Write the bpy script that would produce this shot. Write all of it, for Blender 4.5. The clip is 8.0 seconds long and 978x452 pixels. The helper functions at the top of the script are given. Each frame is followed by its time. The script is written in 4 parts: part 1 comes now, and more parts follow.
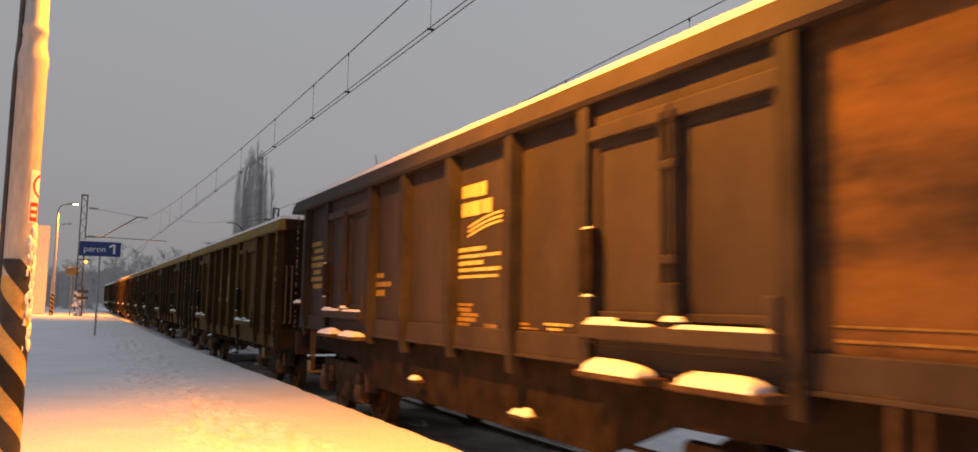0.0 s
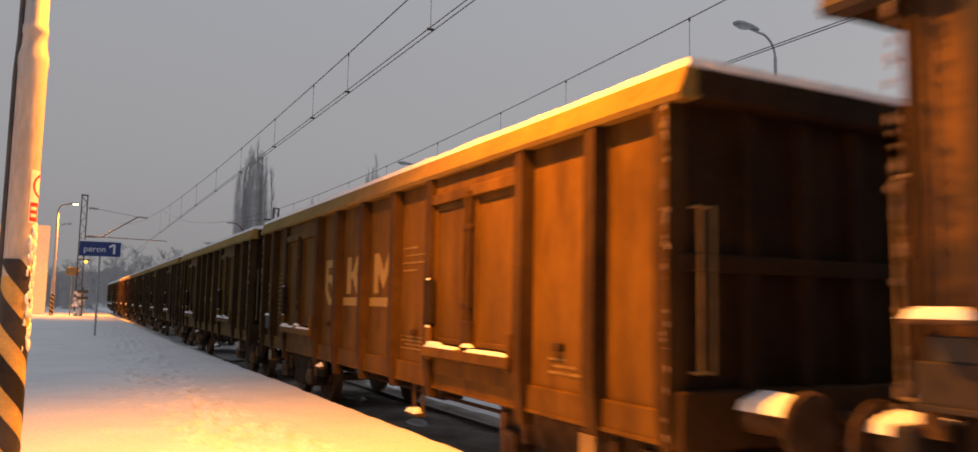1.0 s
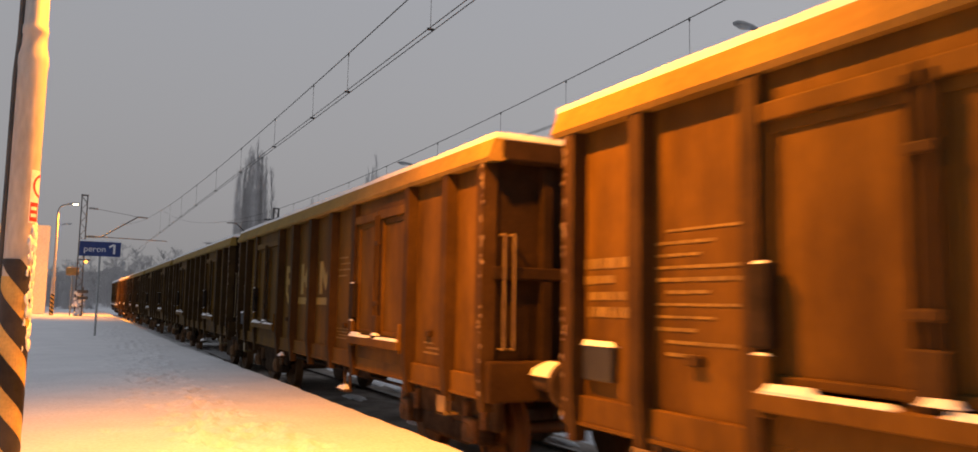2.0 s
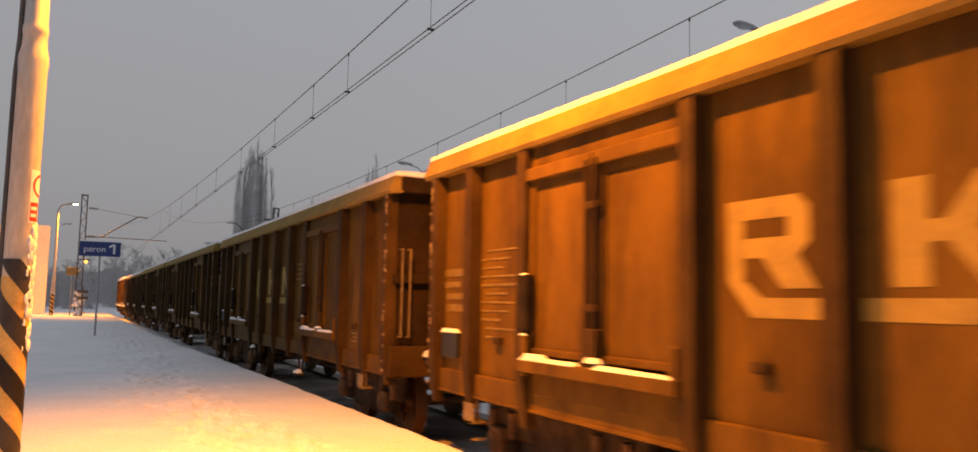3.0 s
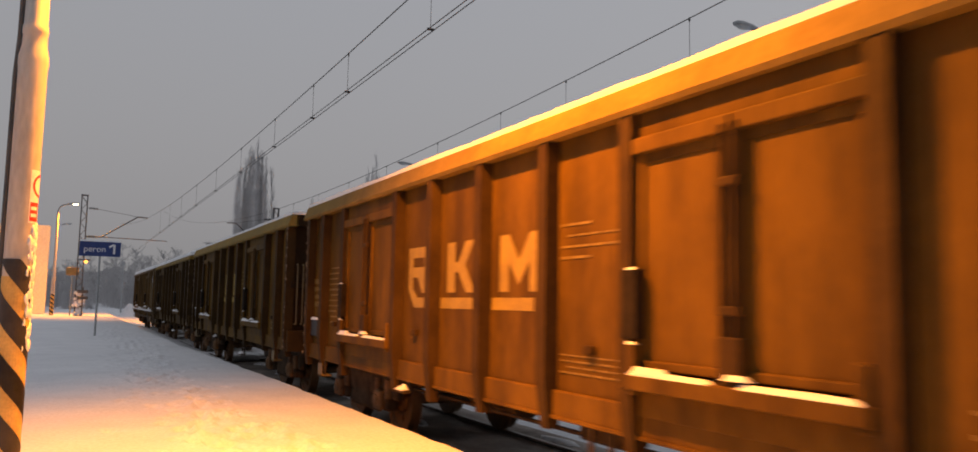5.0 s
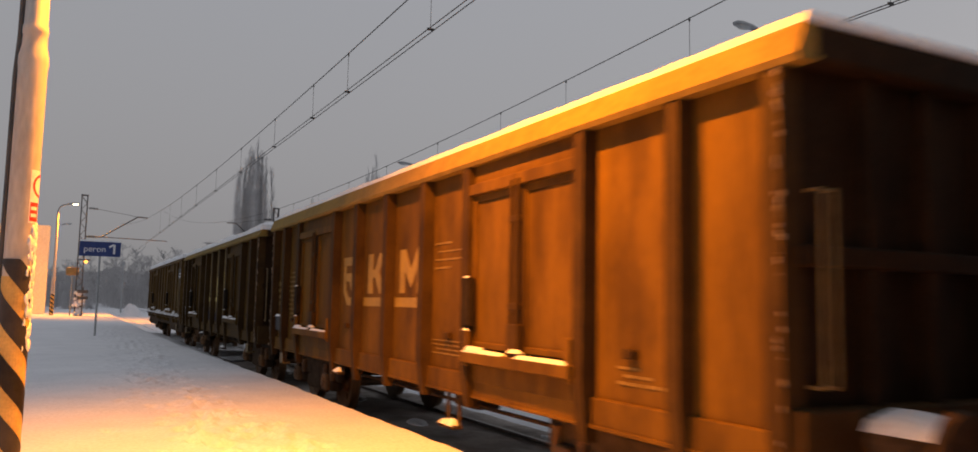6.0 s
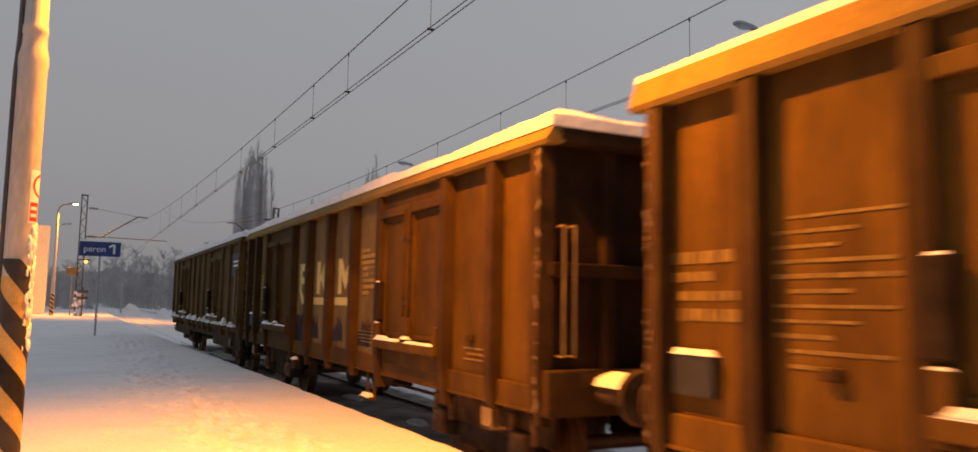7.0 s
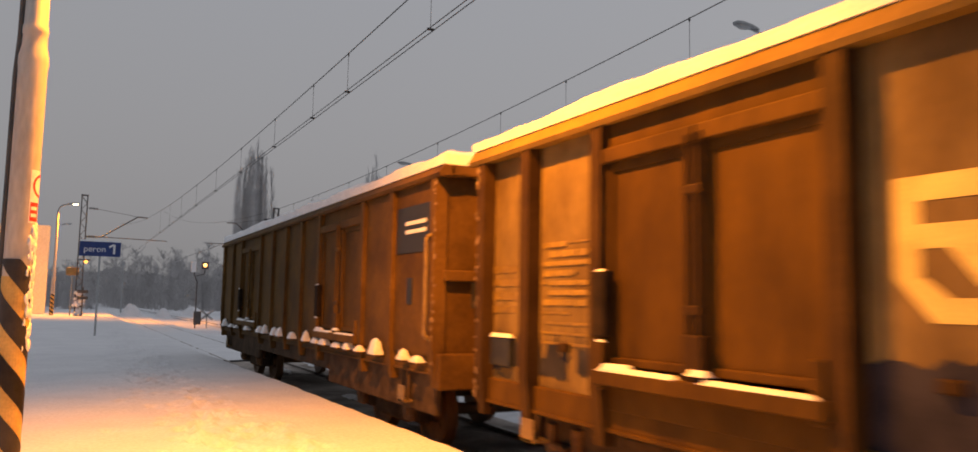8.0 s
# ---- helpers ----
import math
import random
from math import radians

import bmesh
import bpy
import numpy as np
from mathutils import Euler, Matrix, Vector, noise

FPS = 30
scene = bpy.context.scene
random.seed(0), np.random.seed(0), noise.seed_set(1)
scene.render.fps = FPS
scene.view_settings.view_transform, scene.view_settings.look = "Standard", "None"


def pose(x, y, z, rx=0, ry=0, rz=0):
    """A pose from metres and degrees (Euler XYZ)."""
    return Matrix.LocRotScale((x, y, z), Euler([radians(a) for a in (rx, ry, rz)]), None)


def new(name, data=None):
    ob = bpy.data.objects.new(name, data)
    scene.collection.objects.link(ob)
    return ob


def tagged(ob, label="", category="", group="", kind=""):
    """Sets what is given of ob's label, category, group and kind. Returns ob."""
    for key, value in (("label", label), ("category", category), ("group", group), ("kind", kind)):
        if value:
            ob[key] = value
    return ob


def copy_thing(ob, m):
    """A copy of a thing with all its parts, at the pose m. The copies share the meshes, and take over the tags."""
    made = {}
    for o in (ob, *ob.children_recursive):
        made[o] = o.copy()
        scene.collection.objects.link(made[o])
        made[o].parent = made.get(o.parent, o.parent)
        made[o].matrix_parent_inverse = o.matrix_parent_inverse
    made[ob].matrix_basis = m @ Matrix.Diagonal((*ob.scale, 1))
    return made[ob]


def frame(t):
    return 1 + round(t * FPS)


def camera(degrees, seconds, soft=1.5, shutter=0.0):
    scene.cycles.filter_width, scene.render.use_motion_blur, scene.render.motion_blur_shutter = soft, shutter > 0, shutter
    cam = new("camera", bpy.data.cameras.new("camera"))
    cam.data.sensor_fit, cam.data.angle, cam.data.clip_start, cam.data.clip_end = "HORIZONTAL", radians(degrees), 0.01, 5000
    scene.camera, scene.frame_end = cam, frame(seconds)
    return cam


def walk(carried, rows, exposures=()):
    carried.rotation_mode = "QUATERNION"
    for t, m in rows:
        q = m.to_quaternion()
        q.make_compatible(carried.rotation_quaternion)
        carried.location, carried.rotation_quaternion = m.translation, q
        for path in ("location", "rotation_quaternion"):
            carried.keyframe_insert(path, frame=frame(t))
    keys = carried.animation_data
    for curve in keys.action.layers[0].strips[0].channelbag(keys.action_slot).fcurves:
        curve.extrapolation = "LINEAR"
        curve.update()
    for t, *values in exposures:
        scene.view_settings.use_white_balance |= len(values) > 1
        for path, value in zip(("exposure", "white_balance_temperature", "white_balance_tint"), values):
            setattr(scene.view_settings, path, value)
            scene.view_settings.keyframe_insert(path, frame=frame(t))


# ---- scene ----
cam = camera(62.35, 8.0, soft=1.6, shutter=0.26)
EYE = (0.0, 0.0, 1.759)
CAM_POSE = Matrix.Translation(EYE) @ Euler((radians(90 + 5.580), 0, radians(-26.996))).to_matrix().to_4x4() @ pose(0, 0, 0, 0, 0, 1.093)
walk(cam, [(0.0, CAM_POSE), (8.0, CAM_POSE)], [(0.0, 0.03, 6720, 11), (4.0, -0.02, 6720, 11), (8.0, -0.12, 6720, 11)])

# ---- world and light: overcast dusk, one sodium lamp over the platform ----
world = bpy.data.worlds.new("dusk")
scene.world = world
world.use_nodes = True
wn = world.node_tree
wn.nodes.clear()
w_out = wn.nodes.new("ShaderNodeOutputWorld")
w_bg = wn.nodes.new("ShaderNodeBackground")
w_sky = wn.nodes.new("ShaderNodeTexSky")
w_sky.sky_type = "NISHITA"
w_sky.sun_disc = False
w_sky.sun_elevation = radians(3)
w_sky.sun_rotation = radians(80)
w_sky.air_density, w_sky.dust_density = 3.0, 6.0
w_hs = wn.nodes.new("ShaderNodeHueSaturation")
w_hs.inputs["Saturation"].default_value = 0.12
w_hs.inputs["Value"].default_value = 0.30
w_mix = wn.nodes.new("ShaderNodeMix")
w_mix.data_type = "RGBA"
w_mix.inputs[0].default_value = 0.80
w_bg.inputs[1].default_value = 1.0
w_co = wn.nodes.new("ShaderNodeTexCoord")
w_sep = wn.nodes.new("ShaderNodeSeparateXYZ")
w_up = wn.nodes.new("ShaderNodeMapRange")
w_up.inputs[1].default_value, w_up.inputs[2].default_value = 0.0, 0.42
w_tone = wn.nodes.new("ShaderNodeMix")
w_tone.data_type = "RGBA"
w_tone.inputs[6].default_value = (0.330, 0.326, 0.335, 1)
w_tone.inputs[7].default_value = (0.375, 0.400, 0.455, 1)
wn.links.new(w_co.outputs["Generated"], w_sep.inputs[0])
wn.links.new(w_sep.outputs[2], w_up.inputs[0])
wn.links.new(w_up.outputs[0], w_tone.inputs[0])
wn.links.new(w_tone.outputs[2], w_mix.inputs[7])
wn.links.new(w_sky.outputs[0], w_hs.inputs["Color"])
wn.links.new(w_hs.outputs[0], w_mix.inputs[6])
wn.links.new(w_mix.outputs[2], w_bg.inputs[0])
wn.links.new(w_bg.outputs[0], w_out.inputs[0])

SODIUM = (1.0, 0.31, 0.012)


def lamp_light(name, at, watts, size=0.2):
    d = bpy.data.lights.new(name, "SPOT")
    d.energy, d.color, d.shadow_soft_size = watts, SODIUM, size / 2
    d.spot_size, d.spot_blend = radians(138), 0.62
    ob = new(name, d)
    # the heads lean out over the track
    ob.matrix_world = Matrix.Translation(at) @ Matrix.Rotation(radians(-15), 4, "Y")
    return ob


LAMP_NEAR = (1.20, 5.4, 5.62)
LAMP_FAR = (-0.55, 67.8, 8.58)
lamp_light("lamp_light", LAMP_NEAR, 4000)
lamp_light("lamp_light", LAMP_FAR, 8500)


# ---- materials ----
def mat(name, a, b, scale=6.0, rough=0.7, bump=0.2, metal=0.0, fine=60.0, spread=(0.35, 0.65), vary=0.0, stretch=(1, 1, 1), bump_scale=None, spec=0.5):
    """Two colours mixed by coarse noise, broken by fine grain, with relief."""
    m = bpy.data.materials.new(name)
    m.use_nodes = True
    nt = m.node_tree
    n, l = nt.nodes, nt.links
    bsdf = n["Principled BSDF"]
    tc = n.new("ShaderNodeTexCoord")
    mp = n.new("ShaderNodeMapping")
    mp.inputs["Scale"].default_value = stretch
    l.new(tc.outputs["Object"], mp.inputs[0])
    vec = mp.outputs[0]
    if vary:
        oi = n.new("ShaderNodeObjectInfo")
        cx = n.new("ShaderNodeCombineXYZ")
        ml = n.new("ShaderNodeMath")
        ml.operation = "MULTIPLY"
        ml.inputs[1].default_value = 37.0
        l.new(oi.outputs["Random"], ml.inputs[0])
        l.new(ml.outputs[0], cx.inputs[0])
        l.new(ml.outputs[0], cx.inputs[2])
        ad = n.new("ShaderNodeVectorMath")
        l.new(vec, ad.inputs[0])
        l.new(cx.outputs[0], ad.inputs[1])
        vec = ad.outputs[0]
    n1, n2 = n.new("ShaderNodeTexNoise"), n.new("ShaderNodeTexNoise")
    n1.inputs["Scale"].default_value, n1.inputs["Detail"].default_value, n1.inputs["Roughness"].default_value = scale, 5, 0.62
    n2.inputs["Scale"].default_value, n2.inputs["Detail"].default_value = fine, 3
    for q in (n1, n2):
        l.new(vec, q.inputs["Vector"])
    rp = n.new("ShaderNodeValToRGB")
    rp.color_ramp.elements[0].position, rp.color_ramp.elements[1].position = spread
    rp.color_ramp.elements[0].color, rp.color_ramp.elements[1].color = (*a, 1), (*b, 1)
    l.new(n1.outputs[0], rp.inputs[0])
    hs = n.new("ShaderNodeHueSaturation")
    mr = n.new("ShaderNodeMapRange")
    mr.inputs[3].default_value, mr.inputs[4].default_value = 0.75, 1.25
    l.new(n2.outputs[0], mr.inputs[0])
    if vary:
        m2 = n.new("ShaderNodeMapRange")
        m2.inputs[3].default_value, m2.inputs[4].default_value = 1 - vary, 1 + vary
        l.new(oi.outputs["Random"], m2.inputs[0])
        m3 = n.new("ShaderNodeMath")
        m3.operation = "MULTIPLY"
        l.new(mr.outputs[0], m3.inputs[0])
        l.new(m2.outputs[0], m3.inputs[1])
        l.new(m3.outputs[0], hs.inputs["Value"])
    else:
        l.new(mr.outputs[0], hs.inputs["Value"])
    l.new(rp.outputs[0], hs.inputs["Color"])
    l.new(hs.outputs[0], bsdf.inputs["Base Color"])
    rr = n.new("ShaderNodeMapRange")
    rr.inputs[3].default_value, rr.inputs[4].default_value = max(0.05, rough - 0.12), min(1, rough + 0.12)
    l.new(n1.outputs[0], rr.inputs[0])
    l.new(rr.outputs[0], bsdf.inputs["Roughness"])
    bsdf.inputs["Metallic"].default_value = metal
    bsdf.inputs["Specular IOR Level"].default_value = spec
    if bump:
        bp = n.new("ShaderNodeBump")
        bp.inputs["Strength"].default_value = bump
        bp.inputs["Distance"].default_value = 0.02
        n3 = n.new("ShaderNodeTexNoise")
        n3.inputs["Scale"].default_value, n3.inputs["Detail"].default_value = bump_scale or fine * 0.4, 5
        l.new(vec, n3.inputs["Vector"])
        l.new(n3.outputs[0], bp.inputs["Height"])
        l.new(bp.outputs[0], bsdf.inputs["Normal"])
    return m


def glow(name, colour, strength):
    m = bpy.data.materials.new(name)
    m.use_nodes = True
    b = m.node_tree.nodes["Principled BSDF"]
    b.inputs["Base Color"].default_value = (*colour, 1)
    b.inputs["Emission Color"].default_value = (*colour, 1)
    b.inputs["Emission Strength"].default_value = strength
    return m


M_SNOW = mat("snow", (0.72, 0.735, 0.77), (0.82, 0.83, 0.86), 0.9, 0.75, 0.35, fine=25, bump_scale=6)
M_SNOW_WAGON = mat("snow_on_wagon", (0.78, 0.79, 0.82), (0.88, 0.88, 0.9), 3, 0.8, 0.4, fine=30, bump_scale=12)
M_GROUND_SNOW = mat("ground_snow", (0.70, 0.72, 0.76), (0.85, 0.86, 0.9), 0.15, 0.85, 0.6, fine=3, bump_scale=1.5)
M_BROWN = mat("wagon_brown_paint", (0.064, 0.0335, 0.008), (0.134, 0.071, 0.013), 1.6, 0.62, 0.12, fine=22, vary=0.10, stretch=(1, 1.5, 0.45), bump_scale=5, spec=0.07)
M_BROWN_DARK = mat("wagon_brown_post", (0.034, 0.019, 0.008), (0.060, 0.034, 0.012), 2.2, 0.66, 0.15, fine=26, vary=0.08, bump_scale=6, spec=0.07)
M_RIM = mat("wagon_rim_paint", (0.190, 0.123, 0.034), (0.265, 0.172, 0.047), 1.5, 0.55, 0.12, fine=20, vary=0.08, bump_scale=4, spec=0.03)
M_GREY = mat("wagon_grey_paint", (0.034, 0.029, 0.028), (0.054, 0.045, 0.041), 0.9, 0.6, 0.12, fine=20, vary=0.08, stretch=(1, 1.4, 0.5), bump_scale=5, spec=0.07)
M_GREY_POST = mat("wagon_grey_post", (0.024, 0.021, 0.021), (0.044, 0.038, 0.036), 2, 0.62, 0.12, fine=25, vary=0.06, spec=0.07)
M_PALE = mat("wagon_faded_paint", (0.10, 0.067, 0.030), (0.215, 0.155, 0.068), 1.3, 0.7, 0.15, fine=16, vary=0.12, stretch=(1, 1.2, 0.6), bump_scale=5, spec=0.07)
M_LAST = mat("wagon_tan_paint", (0.066, 0.037, 0.014), (0.128, 0.072, 0.022), 1.4, 0.65, 0.15, fine=18, vary=0.08, bump_scale=5, spec=0.07)
M_BROWN_OLD = mat("wagon_weathered_brown_paint", (0.048, 0.026, 0.007), (0.096, 0.052, 0.011), 1.3, 0.66, 0.15, fine=18, vary=0.10, stretch=(1, 1.4, 0.5), bump_scale=5, spec=0.07)
M_IRON = mat("underframe_iron", (0.048, 0.033, 0.023), (0.10, 0.068, 0.046), 5, 0.75, 0.3, fine=50, spec=0.03)
# hinge blocks, and the grey wagon's girder with the underside's shade in its colour
M_NEAR_BLACK = mat("near_black_iron", (0.012, 0.009, 0.007), (0.030, 0.021, 0.015), 4, 0.75, 0.25, fine=40, spec=0.05)
M_RUST = mat("rusty_casting", (0.10, 0.045, 0.018), (0.24, 0.12, 0.045), 5, 0.75, 0.3, fine=40)
M_WHEEL = mat("wheel_steel", (0.11, 0.058, 0.028), (0.20, 0.105, 0.045), 4, 0.5, 0.1, metal=0.5)
M_RAIL = mat("rail_steel", (0.10, 0.08, 0.07), (0.2, 0.17, 0.15), 8, 0.4, 0.1, metal=0.7)
M_YELLOW_PAINT = mat("lettering_paint", (0.22, 0.142, 0.022), (0.30, 0.198, 0.034), 5, 0.6, 0.1, fine=30, spread=(0.3, 0.6))
M_BRIGHT = mat("fresh_lettering_paint", (0.50, 0.40, 0.12), (0.66, 0.54, 0.18), 4, 0.6, 0.1, spread=(0.3, 0.6))
# wagon ends, darkened in colour for their shade away from the lamp
M_END = mat("shaded_end_paint", (0.018, 0.011, 0.006), (0.034, 0.020, 0.011), 2.0, 0.75, 0.15, fine=24, bump_scale=6, spec=0.05)
M_STAIN = mat("dark_overpaint", (0.018, 0.019, 0.030), (0.042, 0.042, 0.060), 3, 0.6, 0.1, spec=0.03)
M_FAINT = mat("faint_lettering", (0.15, 0.096, 0.018), (0.23, 0.148, 0.028), 6, 0.6, 0.1)
M_DARK_PLATE = mat("dark_plate", (0.010, 0.011, 0.015), (0.022, 0.023, 0.029), 4, 0.55, 0.1)
M_HANDRAIL = mat("handrail_paint", (0.13, 0.085, 0.034), (0.21, 0.145, 0.055), 6, 0.5, 0.1)
M_POLE = mat("white_pole_paint", (0.44, 0.41, 0.38), (0.55, 0.52, 0.49), 2.2, 0.5, 0.12, fine=35, stretch=(1, 1, 0.3))
M_BLACK = mat("black_stripe_paint", (0.02, 0.017, 0.016), (0.045, 0.037, 0.034), 6, 0.55, 0.12)
M_YELLOW = mat("yellow_stripe_paint", (0.50, 0.31, 0.08), (0.64, 0.42, 0.13), 5, 0.55, 0.12)
M_GALV = mat("galvanised_steel", (0.32, 0.33, 0.34), (0.45, 0.46, 0.47), 5, 0.45, 0.08, metal=0.4)
M_MAST = mat("mast_steel", (0.05, 0.05, 0.052), (0.10, 0.098, 0.1), 5, 0.65, 0.15)
M_WIRE = mat("wire_copper", (0.035, 0.032, 0.03), (0.06, 0.055, 0.05), 8, 0.6, 0)
M_BLUE = mat("sign_blue", (0.012, 0.035, 0.16), (0.02, 0.05, 0.21), 3, 0.4, 0.03)
M_WHITE = mat("sign_white", (0.72, 0.72, 0.74), (0.8, 0.8, 0.82), 5, 0.45, 0.03)
M_BOARD = mat("board_white", (0.72, 0.68, 0.58), (0.82, 0.78, 0.67), 1.2, 0.5, 0.05)
M_RED = mat("sticker_red", (0.50, 0.03, 0.02), (0.62, 0.05, 0.035), 8, 0.45, 0.05)
M_BARK = mat("frosted_bark", (0.46, 0.45, 0.45), (0.62, 0.61, 0.61), 2, 0.9, 0.3)
# far twigs, paled towards the sky's tone to paint in the haze
M_WOOD_FAR = mat("hazed_twigs", (0.46, 0.45, 0.45), (0.55, 0.54, 0.545), 0.4, 0.95, 0)
M_BACKDROP = mat("distant_woods", (0.28, 0.272, 0.272), (0.33, 0.322, 0.325), 0.08, 1.0, 0, fine=0.9)
M_YSIGN = mat("yellow_sign", (0.26, 0.18, 0.06), (0.34, 0.24, 0.09), 5, 0.5, 0.05)
M_CONCRETE = mat("platform_concrete", (0.22, 0.21, 0.2), (0.33, 0.32, 0.3), 3, 0.85, 0.3)
M_BALLAST = mat("ballast", (0.20, 0.165, 0.14), (0.50, 0.44, 0.40), 1.1, 0.9, 0.8, fine=40, bump_scale=14)
M_RUSTED = mat("rust_blotched_grey_paint", (0.044, 0.033, 0.027), (0.150, 0.084, 0.034), 1.1, 0.7, 0.2, fine=14, spread=(0.36, 0.6), stretch=(1, 0.6, 1.6), bump_scale=5, spec=0.03)
M_FLAKE = mat("frosted_rust", (0.12, 0.075, 0.042), (0.32, 0.24, 0.17), 9, 0.8, 0.3)
M_LENS_ON = glow("lamp_lens_lit", (1.0, 0.72, 0.38), 14)
M_LENS_FAR = glow("lamp_lens_far", (1.0, 0.45, 0.12), 6)
M_LENS_OFF = mat("lamp_lens_unlit", (0.4, 0.42, 0.42), (0.5, 0.52, 0.52), 4, 0.3, 0.02)
M_ORANGE_LAMP = glow("lamp_orange", (1.0, 0.36, 0.06), 4)


# ---- building helpers ----
def box(bm, x0, x1, y0, y1, z0, z1, bev=0.0, m=None):
    """A bevelled box between two corners."""
    c = Matrix.Translation(((x0 + x1) / 2, (y0 + y1) / 2, (z0 + z1) / 2)) @ Matrix.Diagonal((abs(x1 - x0), abs(y1 - y0), abs(z1 - z0), 1))
    if m is not None:
        c = m @ c
    made = bmesh.ops.create_cube(bm, size=1, matrix=c)["verts"]
    if bev:
        edges = list({e for v in made for e in v.link_edges})
        bmesh.ops.bevel(bm, geom=edges, offset=bev, segments=2, affect="EDGES", profile=0.5)
    return made


def rod(bm, a, b, r0, r1=None, seg=8, cap=True):
    """A round bar from a to b."""
    a, b = Vector(a), Vector(b)
    d = b - a
    m = Matrix.Translation((a + b) / 2) @ d.to_track_quat("Z", "Y").to_matrix().to_4x4()
    return bmesh.ops.create_cone(bm, cap_ends=cap, segments=seg, radius1=r0, radius2=r0 if r1 is None else r1, depth=d.length, matrix=m)["verts"]


def tube(bm, pts, r, seg=8):
    for a, b in zip(pts, pts[1:]):
        rod(bm, a, b, r, r, seg)


def lathe(bm, profile, seg=24, m=Matrix()):
    """Turns (radius, z) pairs about z."""
    rings = []
    for r, z in profile:
        rings.append([bm.verts.new(m @ Vector((r * math.cos(2 * math.pi * i / seg), r * math.sin(2 * math.pi * i / seg), z))) for i in range(seg)])
    for p, q in zip(rings, rings[1:]):
        for i in range(seg):
            bm.faces.new((p[i], p[(i + 1) % seg], q[(i + 1) % seg], q[i]))
    bm.faces.new(rings[0][::-1])
    bm.faces.new(rings[-1])


def mesh_of(name, bm, material, smooth=False):
    bmesh.ops.recalc_face_normals(bm, faces=bm.faces)
    me = bpy.data.meshes.new(name)
    bm.to_mesh(me)
    bm.free()
    me.materials.append(material)
    if smooth:
        me.shade_smooth()
        me.set_sharp_from_angle(angle=radians(40))
    return me


def part(name, bm, material, parent, label="", smooth=False):
    ob = new(name, mesh_of(name, bm, material, smooth))
    ob.parent = parent
    return tagged(ob, label)


def thing(name, label, category, group="", m=None):
    ob = tagged(new(name), label, category, group)
    if m is not None:
        ob.matrix_basis = m
    return ob


def struct(name, bm, material, label="", smooth=False):
    return tagged(new(name, mesh_of(name, bm, material, smooth)), label, kind="structure")


def snow_pad(bm, x0, x1, y0, y1, z, h, seed, step=0.12, slump=0.06, lip=0.0):
    """A lumpy cushion of snow with sunk, rounded edges."""
    nx, ny = max(3, int((x1 - x0) / step)), max(3, int((y1 - y0) / step))
    grid = []
    for j in range(ny + 1):
        row = []
        for i in range(nx + 1):
            x, y = x0 + (x1 - x0) * i / nx, y0 + (y1 - y0) * j / ny
            e = min(min(i, nx - i) * (x1 - x0) / nx, min(j, ny - j) * (y1 - y0) / ny)
            k = lip + (1 - lip) * min(1, e / slump) ** 0.5 if slump else 1
            w = noise.noise((x * 1.1 + seed, y * 0.9, seed)) * 0.5 + noise.noise((x * 3.7, y * 3.1 + seed, 2)) * 0.22
            row.append(bm.verts.new((x, y, z + (h * (1 + 0.75 * w)) * k)))
        grid.append(row)
    for j in range(ny):
        for i in range(nx):
            bm.faces.new((grid[j][i], grid[j][i + 1], grid[j + 1][i + 1], grid[j + 1][i]))
    rim = [grid[0][i] for i in range(nx + 1)] + [grid[j][nx] for j in range(1, ny + 1)] + [grid[ny][i] for i in range(nx - 1, -1, -1)] + [grid[j][0] for j in range(ny - 1, 0, -1)]
    low = [bm.verts.new((v.co.x, v.co.y, z - 0.004)) for v in rim]
    for i in range(len(rim)):
        j = (i + 1) % len(rim)
        bm.faces.new((rim[j], rim[i], low[i], low[j]))
    bm.faces.new(low)


# ---- the ground, the platform, the tracks ----
TRACK_X = 4.85
TRACK2_X = 10.16


def build_ground():
    bm = bmesh.new()
    xs = [-1500, -400, -120, -40, -12, -8, 0, 3.0, 3.6, 6.6, 7.3, 10.8, 12, 20, 40, 120, 400, 1500]
    ys = [-1500, -300, -60, -20] + list(range(-10, 121, 5)) + [150, 200, 300, 500, 900, 1800]
    grid = [[bm.verts.new((x, y, -0.30 + (0.12 if 3.3 < x < 11 else 0) + 0.06 * noise.noise((x * 0.1, y * 0.1, 1)))) for x in xs] for y in ys]
    for a, b in zip(grid, grid[1:]):
        for i in range(len(xs) - 1):
            bm.faces.new((a[i], a[i + 1], b[i + 1], b[i]))
    struct("ground", bm, M_GROUND_SNOW, "snow-covered ground along the railway", True)


def edge_x(y):
    """The platform's edge drifts away from the track further on."""
    return 2.82 + 0.55 / (1 + math.exp((y - 20.5) / 4.2)) + 0.02 * noise.noise((y * 0.35, 3, 1)) + 0.008 * noise.noise((y * 2.1, 7, 1))


